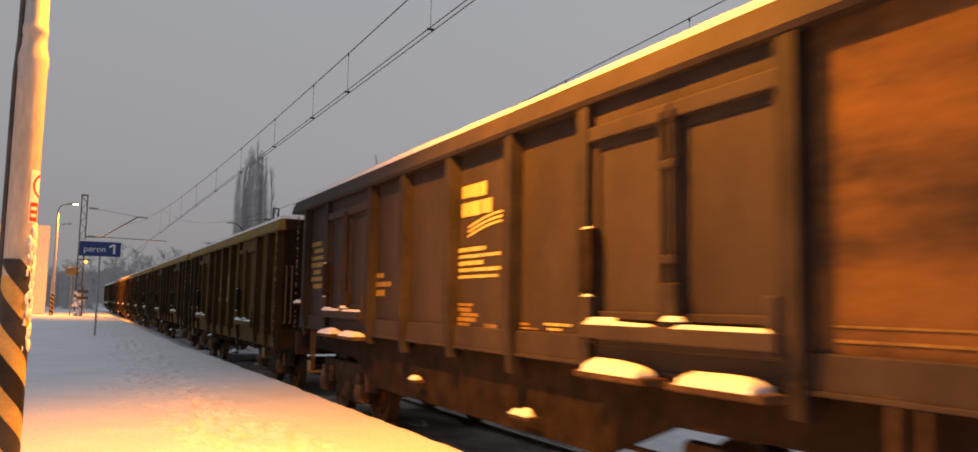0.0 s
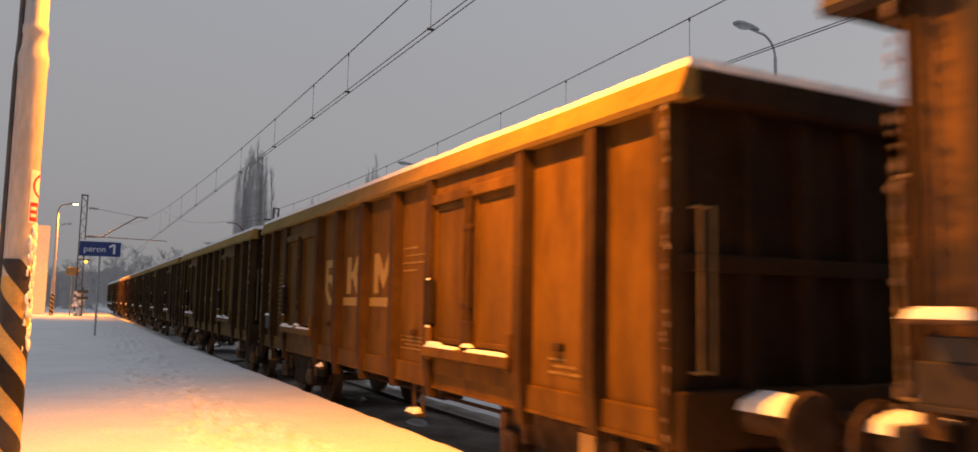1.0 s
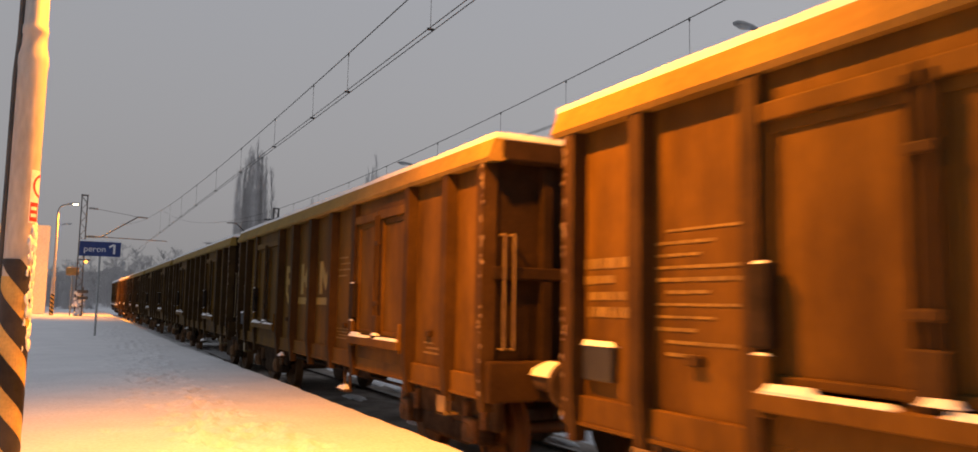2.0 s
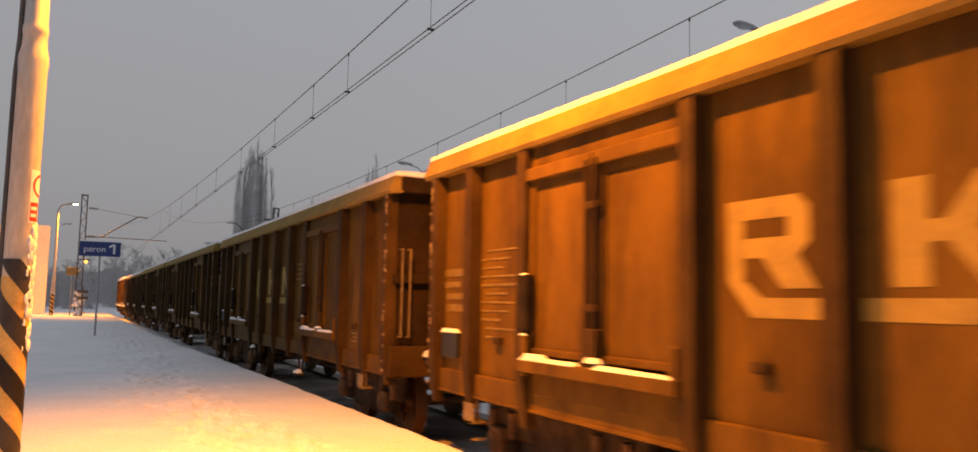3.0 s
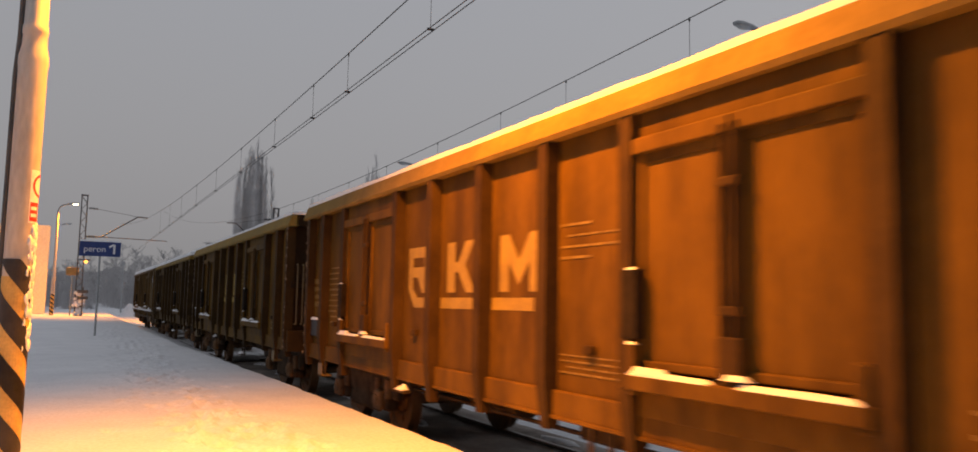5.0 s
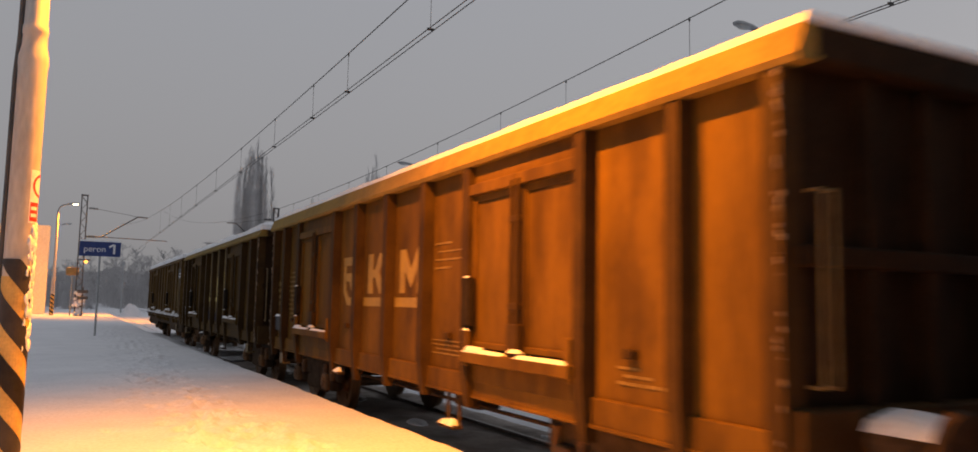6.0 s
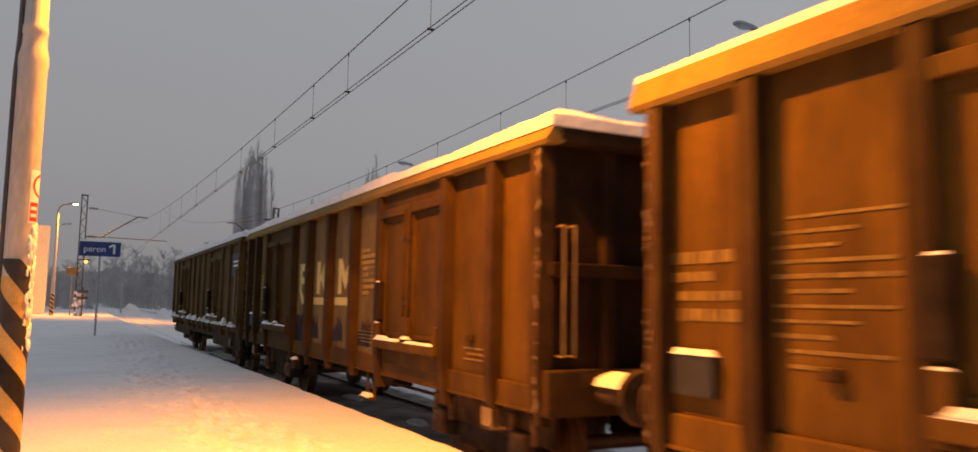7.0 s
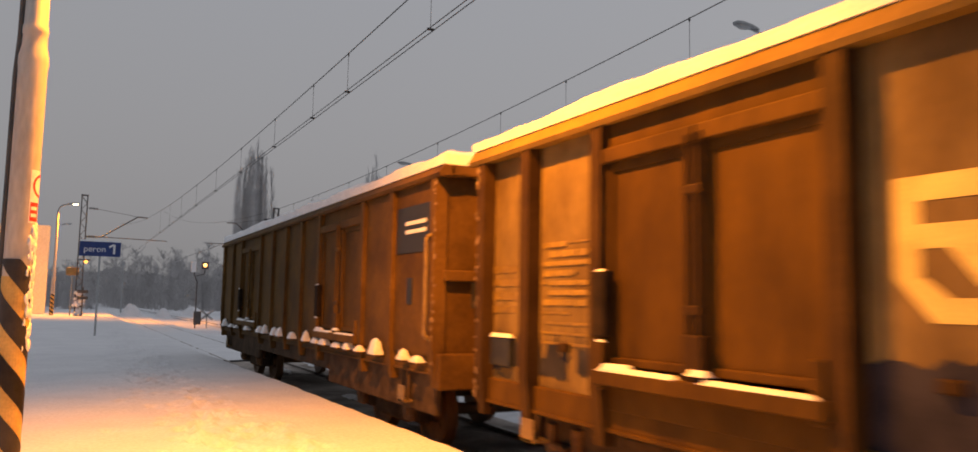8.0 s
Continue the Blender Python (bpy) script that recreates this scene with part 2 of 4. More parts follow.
def build_platform():
    bm = bmesh.new()
    rows = [[bm.verts.new(p) for p in ((-4.5, y, -0.32), (-4.5, y, 0.26), (edge_x(y) - 0.14, y, 0.26), (edge_x(y) - 0.14, y, -0.32))] for y in [-14 + 2 * i for i in range(54)]]
    for p, q in zip(rows, rows[1:]):
        for i in range(4):
            bm.faces.new((p[i], p[(i + 1) % 4], q[(i + 1) % 4], q[i]))
    bm.faces.new(rows[0])
    bm.faces.new(rows[-1][::-1])
    struct("platform", bm, M_CONCRETE, "concrete station platform under snow")
    ys = [-14 + 0.4 * i for i in range(46)] + [4.4 + 0.065 * i for i in range(300)] + [24 + 0.3 * i for i in range(80)] + [48 + 0.8 * i for i in range(56)]
    nx = 120
    u = np.linspace(0, 1, nx + 1)
    X = np.array([-4.6 + (edge_x(y) + 4.6) * (1 - (1 - u) ** 1.25) for y in ys])
    Y = np.array([[y] * (nx + 1) for y in ys])
    Z = np.array([[0.40 + 0.030 * noise.noise((x * 0.5, y * 0.3, 4)) + 0.012 * noise.noise((x * 1.9, y * 1.5, 9)) for x in row] for row, y in zip(X, ys)])
    # a trodden track of many footprints
    rng = random.Random(21)
    for _ in range(520):
        fy = 5 + 42 * rng.random() ** 1.4
        fx = 1.45 + 0.06 * math.sin(fy * 0.3) + rng.gauss(0, 0.33)
        ang = rng.uniform(-0.35, 0.35)
        i0, i1 = np.searchsorted(ys, fy - 0.4), np.searchsorted(ys, fy + 0.4)
        dx, dy = X[i0:i1] - fx, Y[i0:i1] - fy
        a, b = dx * math.cos(ang) + dy * math.sin(ang), -dx * math.sin(ang) + dy * math.cos(ang)
        q = (a / 0.075) ** 2 + (b / 0.16) ** 2
        Z[i0:i1] += 1.3 * (-0.030 * np.exp(-q ** 2) + 0.013 * np.exp(-((np.sqrt(q) - 1.45) / 0.35) ** 2))
    d = X[:, -1:] - X
    Z -= 0.05 * np.clip(1 - d / 0.07, 0, 1) ** 2
    verts = [(x, y, z) for row in np.stack([X, Y, Z], -1).tolist() for x, y, z in row + [[row[-1][0] - 0.05, row[-1][1], 0.25]]]
    w = nx + 2
    faces = [(j * w + i, j * w + i + 1, (j + 1) * w + i + 1, (j + 1) * w + i) for j in range(len(ys) - 1) for i in range(w - 1)]
    me = bpy.data.meshes.new("platform_snow")
    me.from_pydata(verts, [], faces)
    me.materials.append(M_SNOW)
    me.shade_smooth()
    tagged(new("platform_snow", me), "trodden snow lying on the platform", kind="structure")


def build_tracks():
    for cx in (TRACK_X, TRACK2_X):
        for s in (-0.7525, 0.7525):
            bm = bmesh.new()
            box(bm, cx + s - 0.036, cx + s + 0.036, -40, 260, -0.05, 0.0, 0.012)
            box(bm, cx + s - 0.008, cx + s + 0.008, -40, 260, -0.14, -0.05)
            box(bm, cx + s - 0.07, cx + s + 0.07, -40, 260, -0.17, -0.14)
            struct("rail", bm, M_RAIL, "steel running rail in the snow")


def build_ballast():
    """The track beds: dirty gravel swept bare beside the platform, buried in snow further on."""
    def bed(cx, xs, zs, y0, y1, material, label):
        bm = bmesh.new()
        ys = [y0 + 0.5 * i for i in range(int((y1 - y0) * 2) + 1)]
        g = [[bm.verts.new((cx + a + 0.06 * noise.noise((a, y * 0.8, cx)), y, b + 0.022 * noise.noise((a * 3, y * 1.7, 5)))) for a, b in zip(xs, zs)] for y in ys]
        for p, q in zip(g, g[1:]):
            for i in range(len(xs) - 1):
                bm.faces.new((p[i], p[i + 1], q[i + 1], q[i]))
        struct("track_bed", bm, material, label, True)
    xs = [-1.95, -1.24, -0.95, -0.8, -0.55, -0.3, 0, 0.3, 0.55, 0.8, 0.95, 1.24, 1.55]
    zs = [0.10, 0.0, -0.02, -0.05, -0.06, -0.04, -0.05, -0.04, -0.06, -0.05, -0.02, -0.02, -0.14]
    bed(TRACK_X, xs, zs, -40, 25, M_BALLAST, "dark gravel track bed with traces of snow")
    bed(TRACK_X, xs, [z + 0.05 for z in zs], 25, 240, M_SNOW, "snow-buried track bed")
    bed(TRACK2_X, [-0.9, -0.72, -0.3, 0.3, 0.72, 0.9], [-0.14, 0.02, 0.012, 0.012, 0.0, -0.14], -40, 240, M_GROUND_SNOW, "snow-buried track bed")
    # leftover snow in ridges along the rail feet
    bm = bmesh.new()
    rng = random.Random(31)
    for i in range(26):
        y = -4 + 1.1 * i + rng.uniform(-0.3, 0.3)
        x = TRACK_X + rng.choice((-1.15, 0.0, 1.1, 1.2)) + rng.uniform(-0.12, 0.12)
        rx, ry = rng.uniform(0.1, 0.22), rng.uniform(0.2, 0.6)
        made = bmesh.ops.create_icosphere(bm, subdivisions=3, radius=1, matrix=Matrix.Translation((x, y, -0.045)) @ Matrix.Diagonal((rx, ry, 0.06, 1)))["verts"]
        for v in made:
            k = 1 + 0.45 * noise.noise((v.co.x * 7, v.co.y * 4, i)) + 0.2 * noise.noise((v.co.x * 19, v.co.y * 15, i))
            v.co.x, v.co.y = x + (v.co.x - x) * k, y + (v.co.y - y) * k
    tagged(new("snow_remnant", mesh_of("snow_remnant", bm, M_SNOW_WAGON, True)), "patches of snow left on the gravel", kind="stuff")


build_ballast()
build_ground()
build_platform()
build_tracks()


# ---- the platform's furniture ----
def lamp_head(parent, at, way, lens_mat, tilt=3):
    """A flat drop-shaped street lamp head; way: +1 or -1 along x."""
    m = Matrix.Translation(at) @ Matrix.Rotation(radians(-tilt * way), 4, "Y")
    bm = bmesh.new()
    prof = [(-0.42, 0.03, 0.03), (-0.34, 0.07, 0.055), (-0.1, 0.115, 0.085), (0.15, 0.14, 0.095), (0.32, 0.11, 0.07), (0.40, 0.05, 0.03)]
    rings = []
    for u, hw, hh in prof:
        rings.append([bm.verts.new(m @ Vector((u * way, hw * math.cos(a), 0.02 + hh * max(math.sin(a), -0.35)))) for a in [2 * math.pi * i / 14 for i in range(14)]])
    for p, q in zip(rings, rings[1:]):
        for i in range(14):
            bm.faces.new((p[i], p[(i + 1) % 14], q[(i + 1) % 14], q[i]))
    bm.faces.new(rings[0])
    bm.faces.new(rings[-1])
    head = part("lamp_head", bm, M_GALV, parent, "grey lamp head", True)
    bm = bmesh.new()
    lathe(bm, [(0.02, -0.055), (0.07, -0.05), (0.105, -0.02), (0.11, 0.0)], 16, m @ Matrix.Translation((0.12 * way, 0, -0.012)) @ Matrix.Diagonal((1.9, 1, 1, 1)))
    part("lens", bm, lens_mat, head, "", True)
    return head


def helix_band(bm, r, z0, z1, start, height, rise, seg=40):
    """A painted band that winds down a round pole, proud by a hair, cut at z0 and z1."""
    turns = (z1 - z0 + height) / rise
    n = int(turns * seg)
    prev = None
    for i in range(n + 1):
        a = 2 * math.pi * i / seg
        zt = z1 - rise * i / seg + start
        lo, hi = max(z0, zt - height), min(z1, zt)
        if hi <= lo:
            prev = None
            continue
        c, s = r * math.cos(a), r * math.sin(a)
        cur = (bm.verts.new((c, s, lo)), bm.verts.new((c, s, hi)))
        if prev:
            bm.faces.new((prev[0], cur[0], cur[1], prev[1]))
        prev = cur


def build_lamp_post(at, way, lens_mat, label, top=8.2, r=0.082, striped=True, group="platform lamps", arm=0.9, mat_pole=None):
    post = thing("lamp_post", label, "street lamp", group, Matrix.Translation(at))
    zc = 3.16 - 0.4 if striped else 2.2
    bm = bmesh.new()
    lathe(bm, [(r, -0.3), (r, zc - 0.08), (r * 1.06, zc - 0.03), (r * 1.04, zc + 0.01), (r * 0.88, zc + 0.07), (r * 0.84, zc + 0.14), (r * 0.9, zc + 0.15), (r * 0.9, zc + 0.19), (r * 0.83, zc + 0.2), (r * 0.55, top - 0.6)], 32)
    part("pole", bm, mat_pole or M_POLE, post, "", True)
    bm = bmesh.new()
    pts = [(way * arm * 0.55 * (1 - math.cos(q)), 0, top - 0.62 + 0.55 * math.sin(q)) for q in [math.pi / 2 * i / 8 for i in range(9)]] + [(way * arm * 0.8, 0, top - 0.03)]
    tube(bm, pts, r * 0.42, 10)
    part("arm", bm, M_GALV, post, "", True)
    lamp_head(post, Vector((way * arm, 0, top)), way, lens_mat)
    if striped:
        bm = bmesh.new()
        lathe(bm, [(r + 0.002, -0.3), (r + 0.002, 1.47)], 32)
        part("stripe_sleeve", bm, M_YELLOW, post, "yellow warning paint")
        for st in (0.31, 0.0, -0.31):
            bm = bmesh.new()
            helix_band(bm, r + 0.004, -0.3, 1.57, st + 0.175, 0.165, 0.62)
            if bm.verts:
                part("stripe", bm, M_BLACK, post, "black slanting stripe")
            else:
                bm.free()
    return post


near_post = build_lamp_post((-0.298, 5.4, 0.4), 1, M_LENS_ON, "white steel lamp post with black and yellow striped base", top=5.40, r=0.077, arm=1.42)


def dress_near_post(post):
    # dark cable conduit
    bm = bmesh.new()
    tube(bm, [(-0.088, 0.03, 0.9), (-0.088, 0.03, 2.66), (-0.078, 0.03, 2.9), (-0.074, 0.03, 5.2)], 0.016, 8)
    part("conduit", bm, M_MAST, post, "dark cable conduit", True)
    # wrapped sticker
    def wrap(name, a0, a1, z0, z1, material, r, label=""):
        bm = bmesh.new()
        col = []
        for i in range(13):
            a = radians(a0 + (a1 - a0) * i / 12)
            col.append((bm.verts.new((r * math.cos(a), r * math.sin(a), z0)), bm.verts.new((r * math.cos(a), r * math.sin(a), z1))))
        for p, q in zip(col, col[1:]):
            bm.faces.new((p[0], q[0], q[1], p[1]))
        return part(name, bm, material, post, label)
    wrap("sticker", -62, 12, 1.78, 2.09, M_WHITE, 0.0785, "white warning sticker with red marks")
    wrap("sticker_panel", -58, -12, 1.79, 1.90, M_RED, 0.0792, "red panel with white bars")
    for z in (1.855, 1.815):
        wrap("sticker_bar", -54, -22, z, z + 0.02, M_WHITE, 0.0798)
    bm = bmesh.new()
    r, n = 0.0795, 36
    ring = []
    for i in range(n):
        q = 2 * math.pi * i / n
        for rr in (0.062, 0.048):
            a = radians(-8) + rr * math.cos(q) / r
            ring.append(bm.verts.new((r * math.cos(a), r * math.sin(a), 2.0 + rr * 1.1 * math.sin(q))))
    for i in range(n):
        j = (i + 1) % n
        bm.faces.new((ring[2 * i], ring[2 * j], ring[2 * j + 1], ring[2 * i + 1]))
    part("sticker_ring", bm, M_RED, post, "red ring")
    # wind-blown snow stuck to one flank
    rng = random.Random(5)
    bm = bmesh.new()
    for i in range(130):
        z = 1.05 + 0.72 * rng.random() ** 0.9
        a = radians(rng.uniform(-50, 25))
        rr = rng.uniform(0.006, 0.020)
        made = bmesh.ops.create_icosphere(bm, subdivisions=2, radius=rr, matrix=Matrix.Translation((0.078 * math.cos(a), 0.078 * math.sin(a), z)) @ Matrix.Diagonal((0.6, 1.1, 1.9, 1)))["verts"]
        for v in made:
            v.co += Vector((1, 1, 1)) * 0.006 * noise.noise(v.co * 55)
    tagged(part("stuck_snow", bm, M_SNOW_WAGON, post, "crust of wind-blown snow", True), kind="stuff")


dress_near_post(near_post)
build_lamp_post((-1.42, 67.8, 0.4), 1, M_LENS_ON, "lit white lamp post with striped base far down the platform", top=8.3, r=0.14, arm=1.0)
build_lamp_post((-1.95, 97, 0.2), 1, M_LENS_OFF, "unlit grey lamp post beyond the platform end", top=9.3, r=0.1, striped=False, mat_pole=M_GALV)
build_lamp_post((15.1, 14.2, 0.2), -1, M_LENS_OFF, "unlit grey lamp post across the tracks", top=8.40, r=0.07, striped=False, mat_pole=M_GALV, arm=0.95)
build_lamp_post((15.1, 37.0, 0.2), -1, M_LENS_OFF, "unlit grey lamp post across the tracks", top=8.40, r=0.07, striped=False, mat_pole=M_GALV, arm=0.95)


def text_mesh(words, size, material, parent, at, name="lettering", bold=0.0):
    cu = bpy.data.curves.new(name, "FONT")
    cu.body, cu.size, cu.extrude, cu.offset = words, size, 0.002, bold
    tmp = new("tmp", cu)
    me = bpy.data.meshes.new_from_object(tmp.evaluated_get(bpy.context.evaluated_depsgraph_get()))
    bpy.data.objects.remove(tmp)
    me.materials.append(material)
    ob = new(name, me)
    ob.parent = parent
    ob.matrix_basis = Matrix.Translation(at) @ Matrix.Rotation(radians(90), 4, "X")
    return ob


def build_platform_sign():
    sign = thing("platform_sign", "blue platform sign with white lettering on a grey post", "sign", m=pose(0.74, 32.2, 0.4))
    bm = bmesh.new()
    rod(bm, (0, 0, -0.3), (0, 0, 3.3), 0.038, 0.036, 14)
    part("post", bm, M_GALV, sign, "", True)
    bm = bmesh.new()
    box(bm, -0.67, 0.67, -0.06, -0.02, 2.83, 3.36, 0.008)
    board = part("board", bm, M_BLUE, sign, "blue sign board")
    text_mesh("peron", 0.30, M_WHITE, board, (-0.54, -0.064, 2.99), "lettering", 0.0)
    text_mesh("1", 0.46, M_WHITE, board, (0.34, -0.064, 2.94), "numeral", 0.014)
    bm = bmesh.new()
    box(bm, -0.09, 0.09, -0.002, 0.002, -0.03, 0.03, 0, Matrix.Translation((0.36, -0.065, 3.215)) @ Matrix.Rotation(radians(-35), 4, "Y"))
    part("numeral_flag", bm, M_WHITE, board)
    bm = bmesh.new()
    snow_pad(bm, -0.67, 0.67, -0.09, 0.02, 3.355, 0.09, 3, 0.05, 0.1)
    part("snow_cap", bm, M_SNOW_WAGON, sign, "ridge of snow", True)


build_platform_sign()


def build_board():
    board = thing("notice_board", "cream notice board on one post in the snow", "notice board", m=pose(-0.72, 10.0, 0.4))
    bm = bmesh.new()
    box(bm, -0.06, 0.06, 0.03, 0.1, -0.2, 2.0, 0.01)
    part("post", bm, M_GALV, board)
    bm = bmesh.new()
    box(bm, -0.62, 0.45, -0.03, 0.03, 1.17, 2.13, 0.012)
    part("panel", bm, M_BOARD, board, "plain cream panel")


build_board()


# ---- overhead line ----
def wire(bm, pts, r):
    tube(bm, pts, r, 5)


def build_line(x, mess, cont, drops, label):
    """One track's overhead line: a sagging carrier wire, two contact wires and droppers."""
    line = thing("overhead_line", label, "overhead wire", "overhead lines")
    ys = [-30 + 2.0 * i for i in range(0, 75)]
    bm = bmesh.new()
    wire(bm, [(x, y, mess(y)) for y in ys], 0.011)
    part("carrier_wire", bm, M_WIRE, line)
    for dx in (-0.05, 0.05):
        bm = bmesh.new()
        wire(bm, [(x + dx, y, cont) for y in ys], 0.009)
        part("contact_wire", bm, M_WIRE, line)
    for y in drops:
        bm = bmesh.new()
        rod(bm, (x, y, cont), (x, y, mess(y)), 0.005, 0.005, 5)
        box(bm, x - 0.012, x + 0.012, y - 0.015, y + 0.015, mess(y) - 0.06, mess(y) + 0.015)
        box(bm, x - 0.055, x + 0.055, y - 0.012, y + 0.012, cont - 0.01, cont + 0.03)
        part("dropper", bm, M_WIRE, line)


build_line(TRACK_X, lambda y: 6.97 + 0.00052 * (y - 22) ** 2, 6.15, [4.5, 8, 11.73, 16.2, 19.0, 23.2, 28.5, 34, 40, 46, 52, 58], "sagging overhead wires with droppers above the near track")
build_line(TRACK2_X, lambda y: 6.86 + 0.00095 * (y - 33) ** 2, 6.15, [3, 7.4, 11.66, 16.03, 19.36, 23.7, 28.5, 33.2, 38, 43, 49, 55], "sagging overhead wires with droppers above the far track")


def build_mast(x, y, track, label):
    mast = thing("catenary_mast", label, "catenary mast", "catenary masts", pose(x, y, -0.2))
    for dx in (-0.19, 0.19):
        for dy in (-0.12, 0.12):
            bm = bmesh.new()
            box(bm, dx - 0.04, dx + 0.04, dy - 0.04, dy + 0.04, 0, 9.4)
            part("leg", bm, M_MAST, mast)
    z = 0.2
    k = 0
    while z < 9.2:
        bm = bmesh.new()
        a, b = (-0.19, 0.19) if k % 2 else (0.19, -0.19)
        for dy in (-0.12, 0.12):
            rod(bm, (a, dy, z), (b, dy, z + 0.48), 0.018, 0.018, 4)
        part("lattice_bar", bm, M_MAST, mast)
        z += 0.48
        k += 1
    bm = bmesh.new()
    box(bm, -0.25, 0.25, -0.18, 0.18, 9.38, 9.46, 0.01)
    part("cap", bm, M_MAST, mast)
    tx = track - x
    w = 1 if tx > 0 else -1
    for pts, r, nm in (([(0.2 * w, 0, 6.38), (1.25 * w, 0, 6.4), (tx - 0.9 * w, 0, 8.05), (tx - 0.25 * w, 0, 8.02)], 0.045, "cantilever"),
                   ([(0.2 * w, 0, 6.42), (tx + 1.2 * w, 0, 6.33)], 0.03, "register_arm"),
                   ([(0.2 * w, 0, 8.5), (1.2 * w, 0, 8.42), (tx - 0.9 * w, 0, 8.05)], 0.014, "stay")):
        bm = bmesh.new()
        tube(bm, pts, r, 8)
        part(nm, bm, M_MAST, mast, "", True)
    for z, x1 in ((8.48, 0.75), (6.4, 0.7)):
        bm = bmesh.new()
        for i in range(6):
            rod(bm, (w * (0.35 + 0.1 * i), 0, z), (w * (0.40 + 0.1 * i), 0, z), 0.10, 0.07, 10)
        part("insulator", bm, M_DARK_PLATE, mast, "ribbed insulator")
    return mast


build_mast(0.28, 66.0, TRACK_X, "dark lattice catenary mast with cantilever arm over the track")
build_mast(14.2, 66.0, TRACK2_X, "dark lattice catenary mast beyond the far track")


def build_mast_fittings():
    lamp = thing("signal_lamp", "small lit orange lamp on a bracket", "lamp", m=pose(0.62, 65.4, 4.3))
    bm = bmesh.new()
    box(bm, -0.32, 0.3, -0.12, 0.12, 0.12, 0.2, 0.03)
    rod(bm, (-0.34, 0.62, 0.16), (-0.3, 0, 0.16), 0.03)
    part("hood", bm, M_MAST, lamp)
    bm = bmesh.new()
    lathe(bm, [(0.03, -0.10), (0.10, -0.05), (0.13, 0.04), (0.08, 0.11)], 14)
    part("bulb", bm, M_ORANGE_LAMP, lamp, "glowing orange lens", True)
    bm = bmesh.new()
    for z in (1.2, 1.65):
        box(bm, 0.2, 0.9, 65.3, 65.36, 0.4 + z, 0.4 + z + 0.22, 0.02)
    rod(bm, (0.55, 65.4, 0.2), (0.55, 65.4, 2.5), 0.05)
    tagged(new("track_marker", mesh_of("track_marker", bm, M_MAST)), "black track marker boards on a post", "sign")
    ys = thing("yellow_board", "small yellow board on a grey post", "sign", m=pose(-0.2, 66.5, 0.3))
    bm = bmesh.new()
    rod(bm, (0, 0, 0), (0, 0, 3.3), 0.05)
    part("post", bm, M_GALV, ys)
    bm = bmesh.new()
    box(bm, -0.42, 0.42, -0.08, -0.04, 3.05, 3.6, 0.02)
    part("panel", bm, M_YSIGN, ys)
    # crusted snow at the mast's foot
    bm = bmesh.new()
    rng = random.Random(8)
    for i in range(40):
        bmesh.ops.create_icosphere(bm, subdivisions=1, radius=rng.uniform(0.08, 0.2), matrix=Matrix.Translation((0.3 + rng.uniform(-0.3, 0.4), 65.8 + rng.uniform(-0.2, 0.2), 0.5 + 1.6 * rng.random())))
    tagged(new("clinging_snow", mesh_of("clinging_snow", bm, M_SNOW_WAGON, True)), "snow clinging to the mast and brush", kind="stuff")


build_mast_fittings()


def build_crossing_lamp():
    post = thing("crossing_signal", "snowy crossing signal with a lit orange lamp", "signal", m=pose(7.45, 58.5, -0.25))
    bm = bmesh.new()
    tube(bm, [(0.0, 0, 0), (0.0, 0, 3.2), (-0.2, 0, 3.7), (-0.25, 0, 4.6)], 0.045, 8)
    part("post", bm, M_MAST, post, "", True)
    bm = bmesh.new()
    box(bm, -0.42, -0.12, -0.14, 0.14, 3.85, 4.6, 0.06)
    part("housing", bm, M_SNOW_WAGON, post, "snow-plastered housing")
    bm = bmesh.new()
    tube(bm, [(-0.1, 0, 3.6), (0.45, 0, 3.75), (0.5, 0, 4.2)], 0.03, 6)
    box(bm, 0.25, 0.72, -0.1, 0.16, 4.1, 4.58, 0.06)
    part("lamp_box", bm, M_MAST, post)
    bm = bmesh.new()
    lathe(bm, [(0.03, -0.05), (0.10, 0.0), (0.12, 0.06)], 14, Matrix.Translation((0.45, -0.16, 4.36)) @ Matrix.Rotation(radians(90), 4, "X"))
    part("lens", bm, M_LENS_FAR, post, "glowing orange lens", True)
    bm = bmesh.new()
    for s in (-1, 1):
        box(bm, -0.5, 0.5, -0.03, 0.03, -0.07, 0.07, 0.01, Matrix.Translation((0.75, 0, 0.95)) @ Matrix.Rotation(radians(38 * s), 4, "Y"))
    rod(bm, (0.75, 0.06, 0), (0.75, 0.06, 1.0), 0.04)
    part("cross_sign", bm, M_GALV, post)
    bm = bmesh.new()
    box(bm, -0.1, 0.35, -0.2, 0.2, 0.3, 1.2, 0.04)
    part("cabinet", bm, M_MAST, post)


build_crossing_lamp()


# ---- far trees, mounds ----
def limb(vs, fs, a, b, r0, r1):
    """A three-sided tapered stick into plain lists."""
    d = (b - a).normalized()
    u = d.orthogonal().normalized()
    v = d.cross(u)
    n = len(vs)
    for c, r in ((a, r0), (b, r1)):
        for k in range(3):
            q = 2 * math.pi * k / 3
            vs.append(c + (u * math.cos(q) + v * math.sin(q)) * r)
    for k in range(3):
        j = (k + 1) % 3
        fs.append((n + k, n + j, n + 3 + j, n + 3 + k))


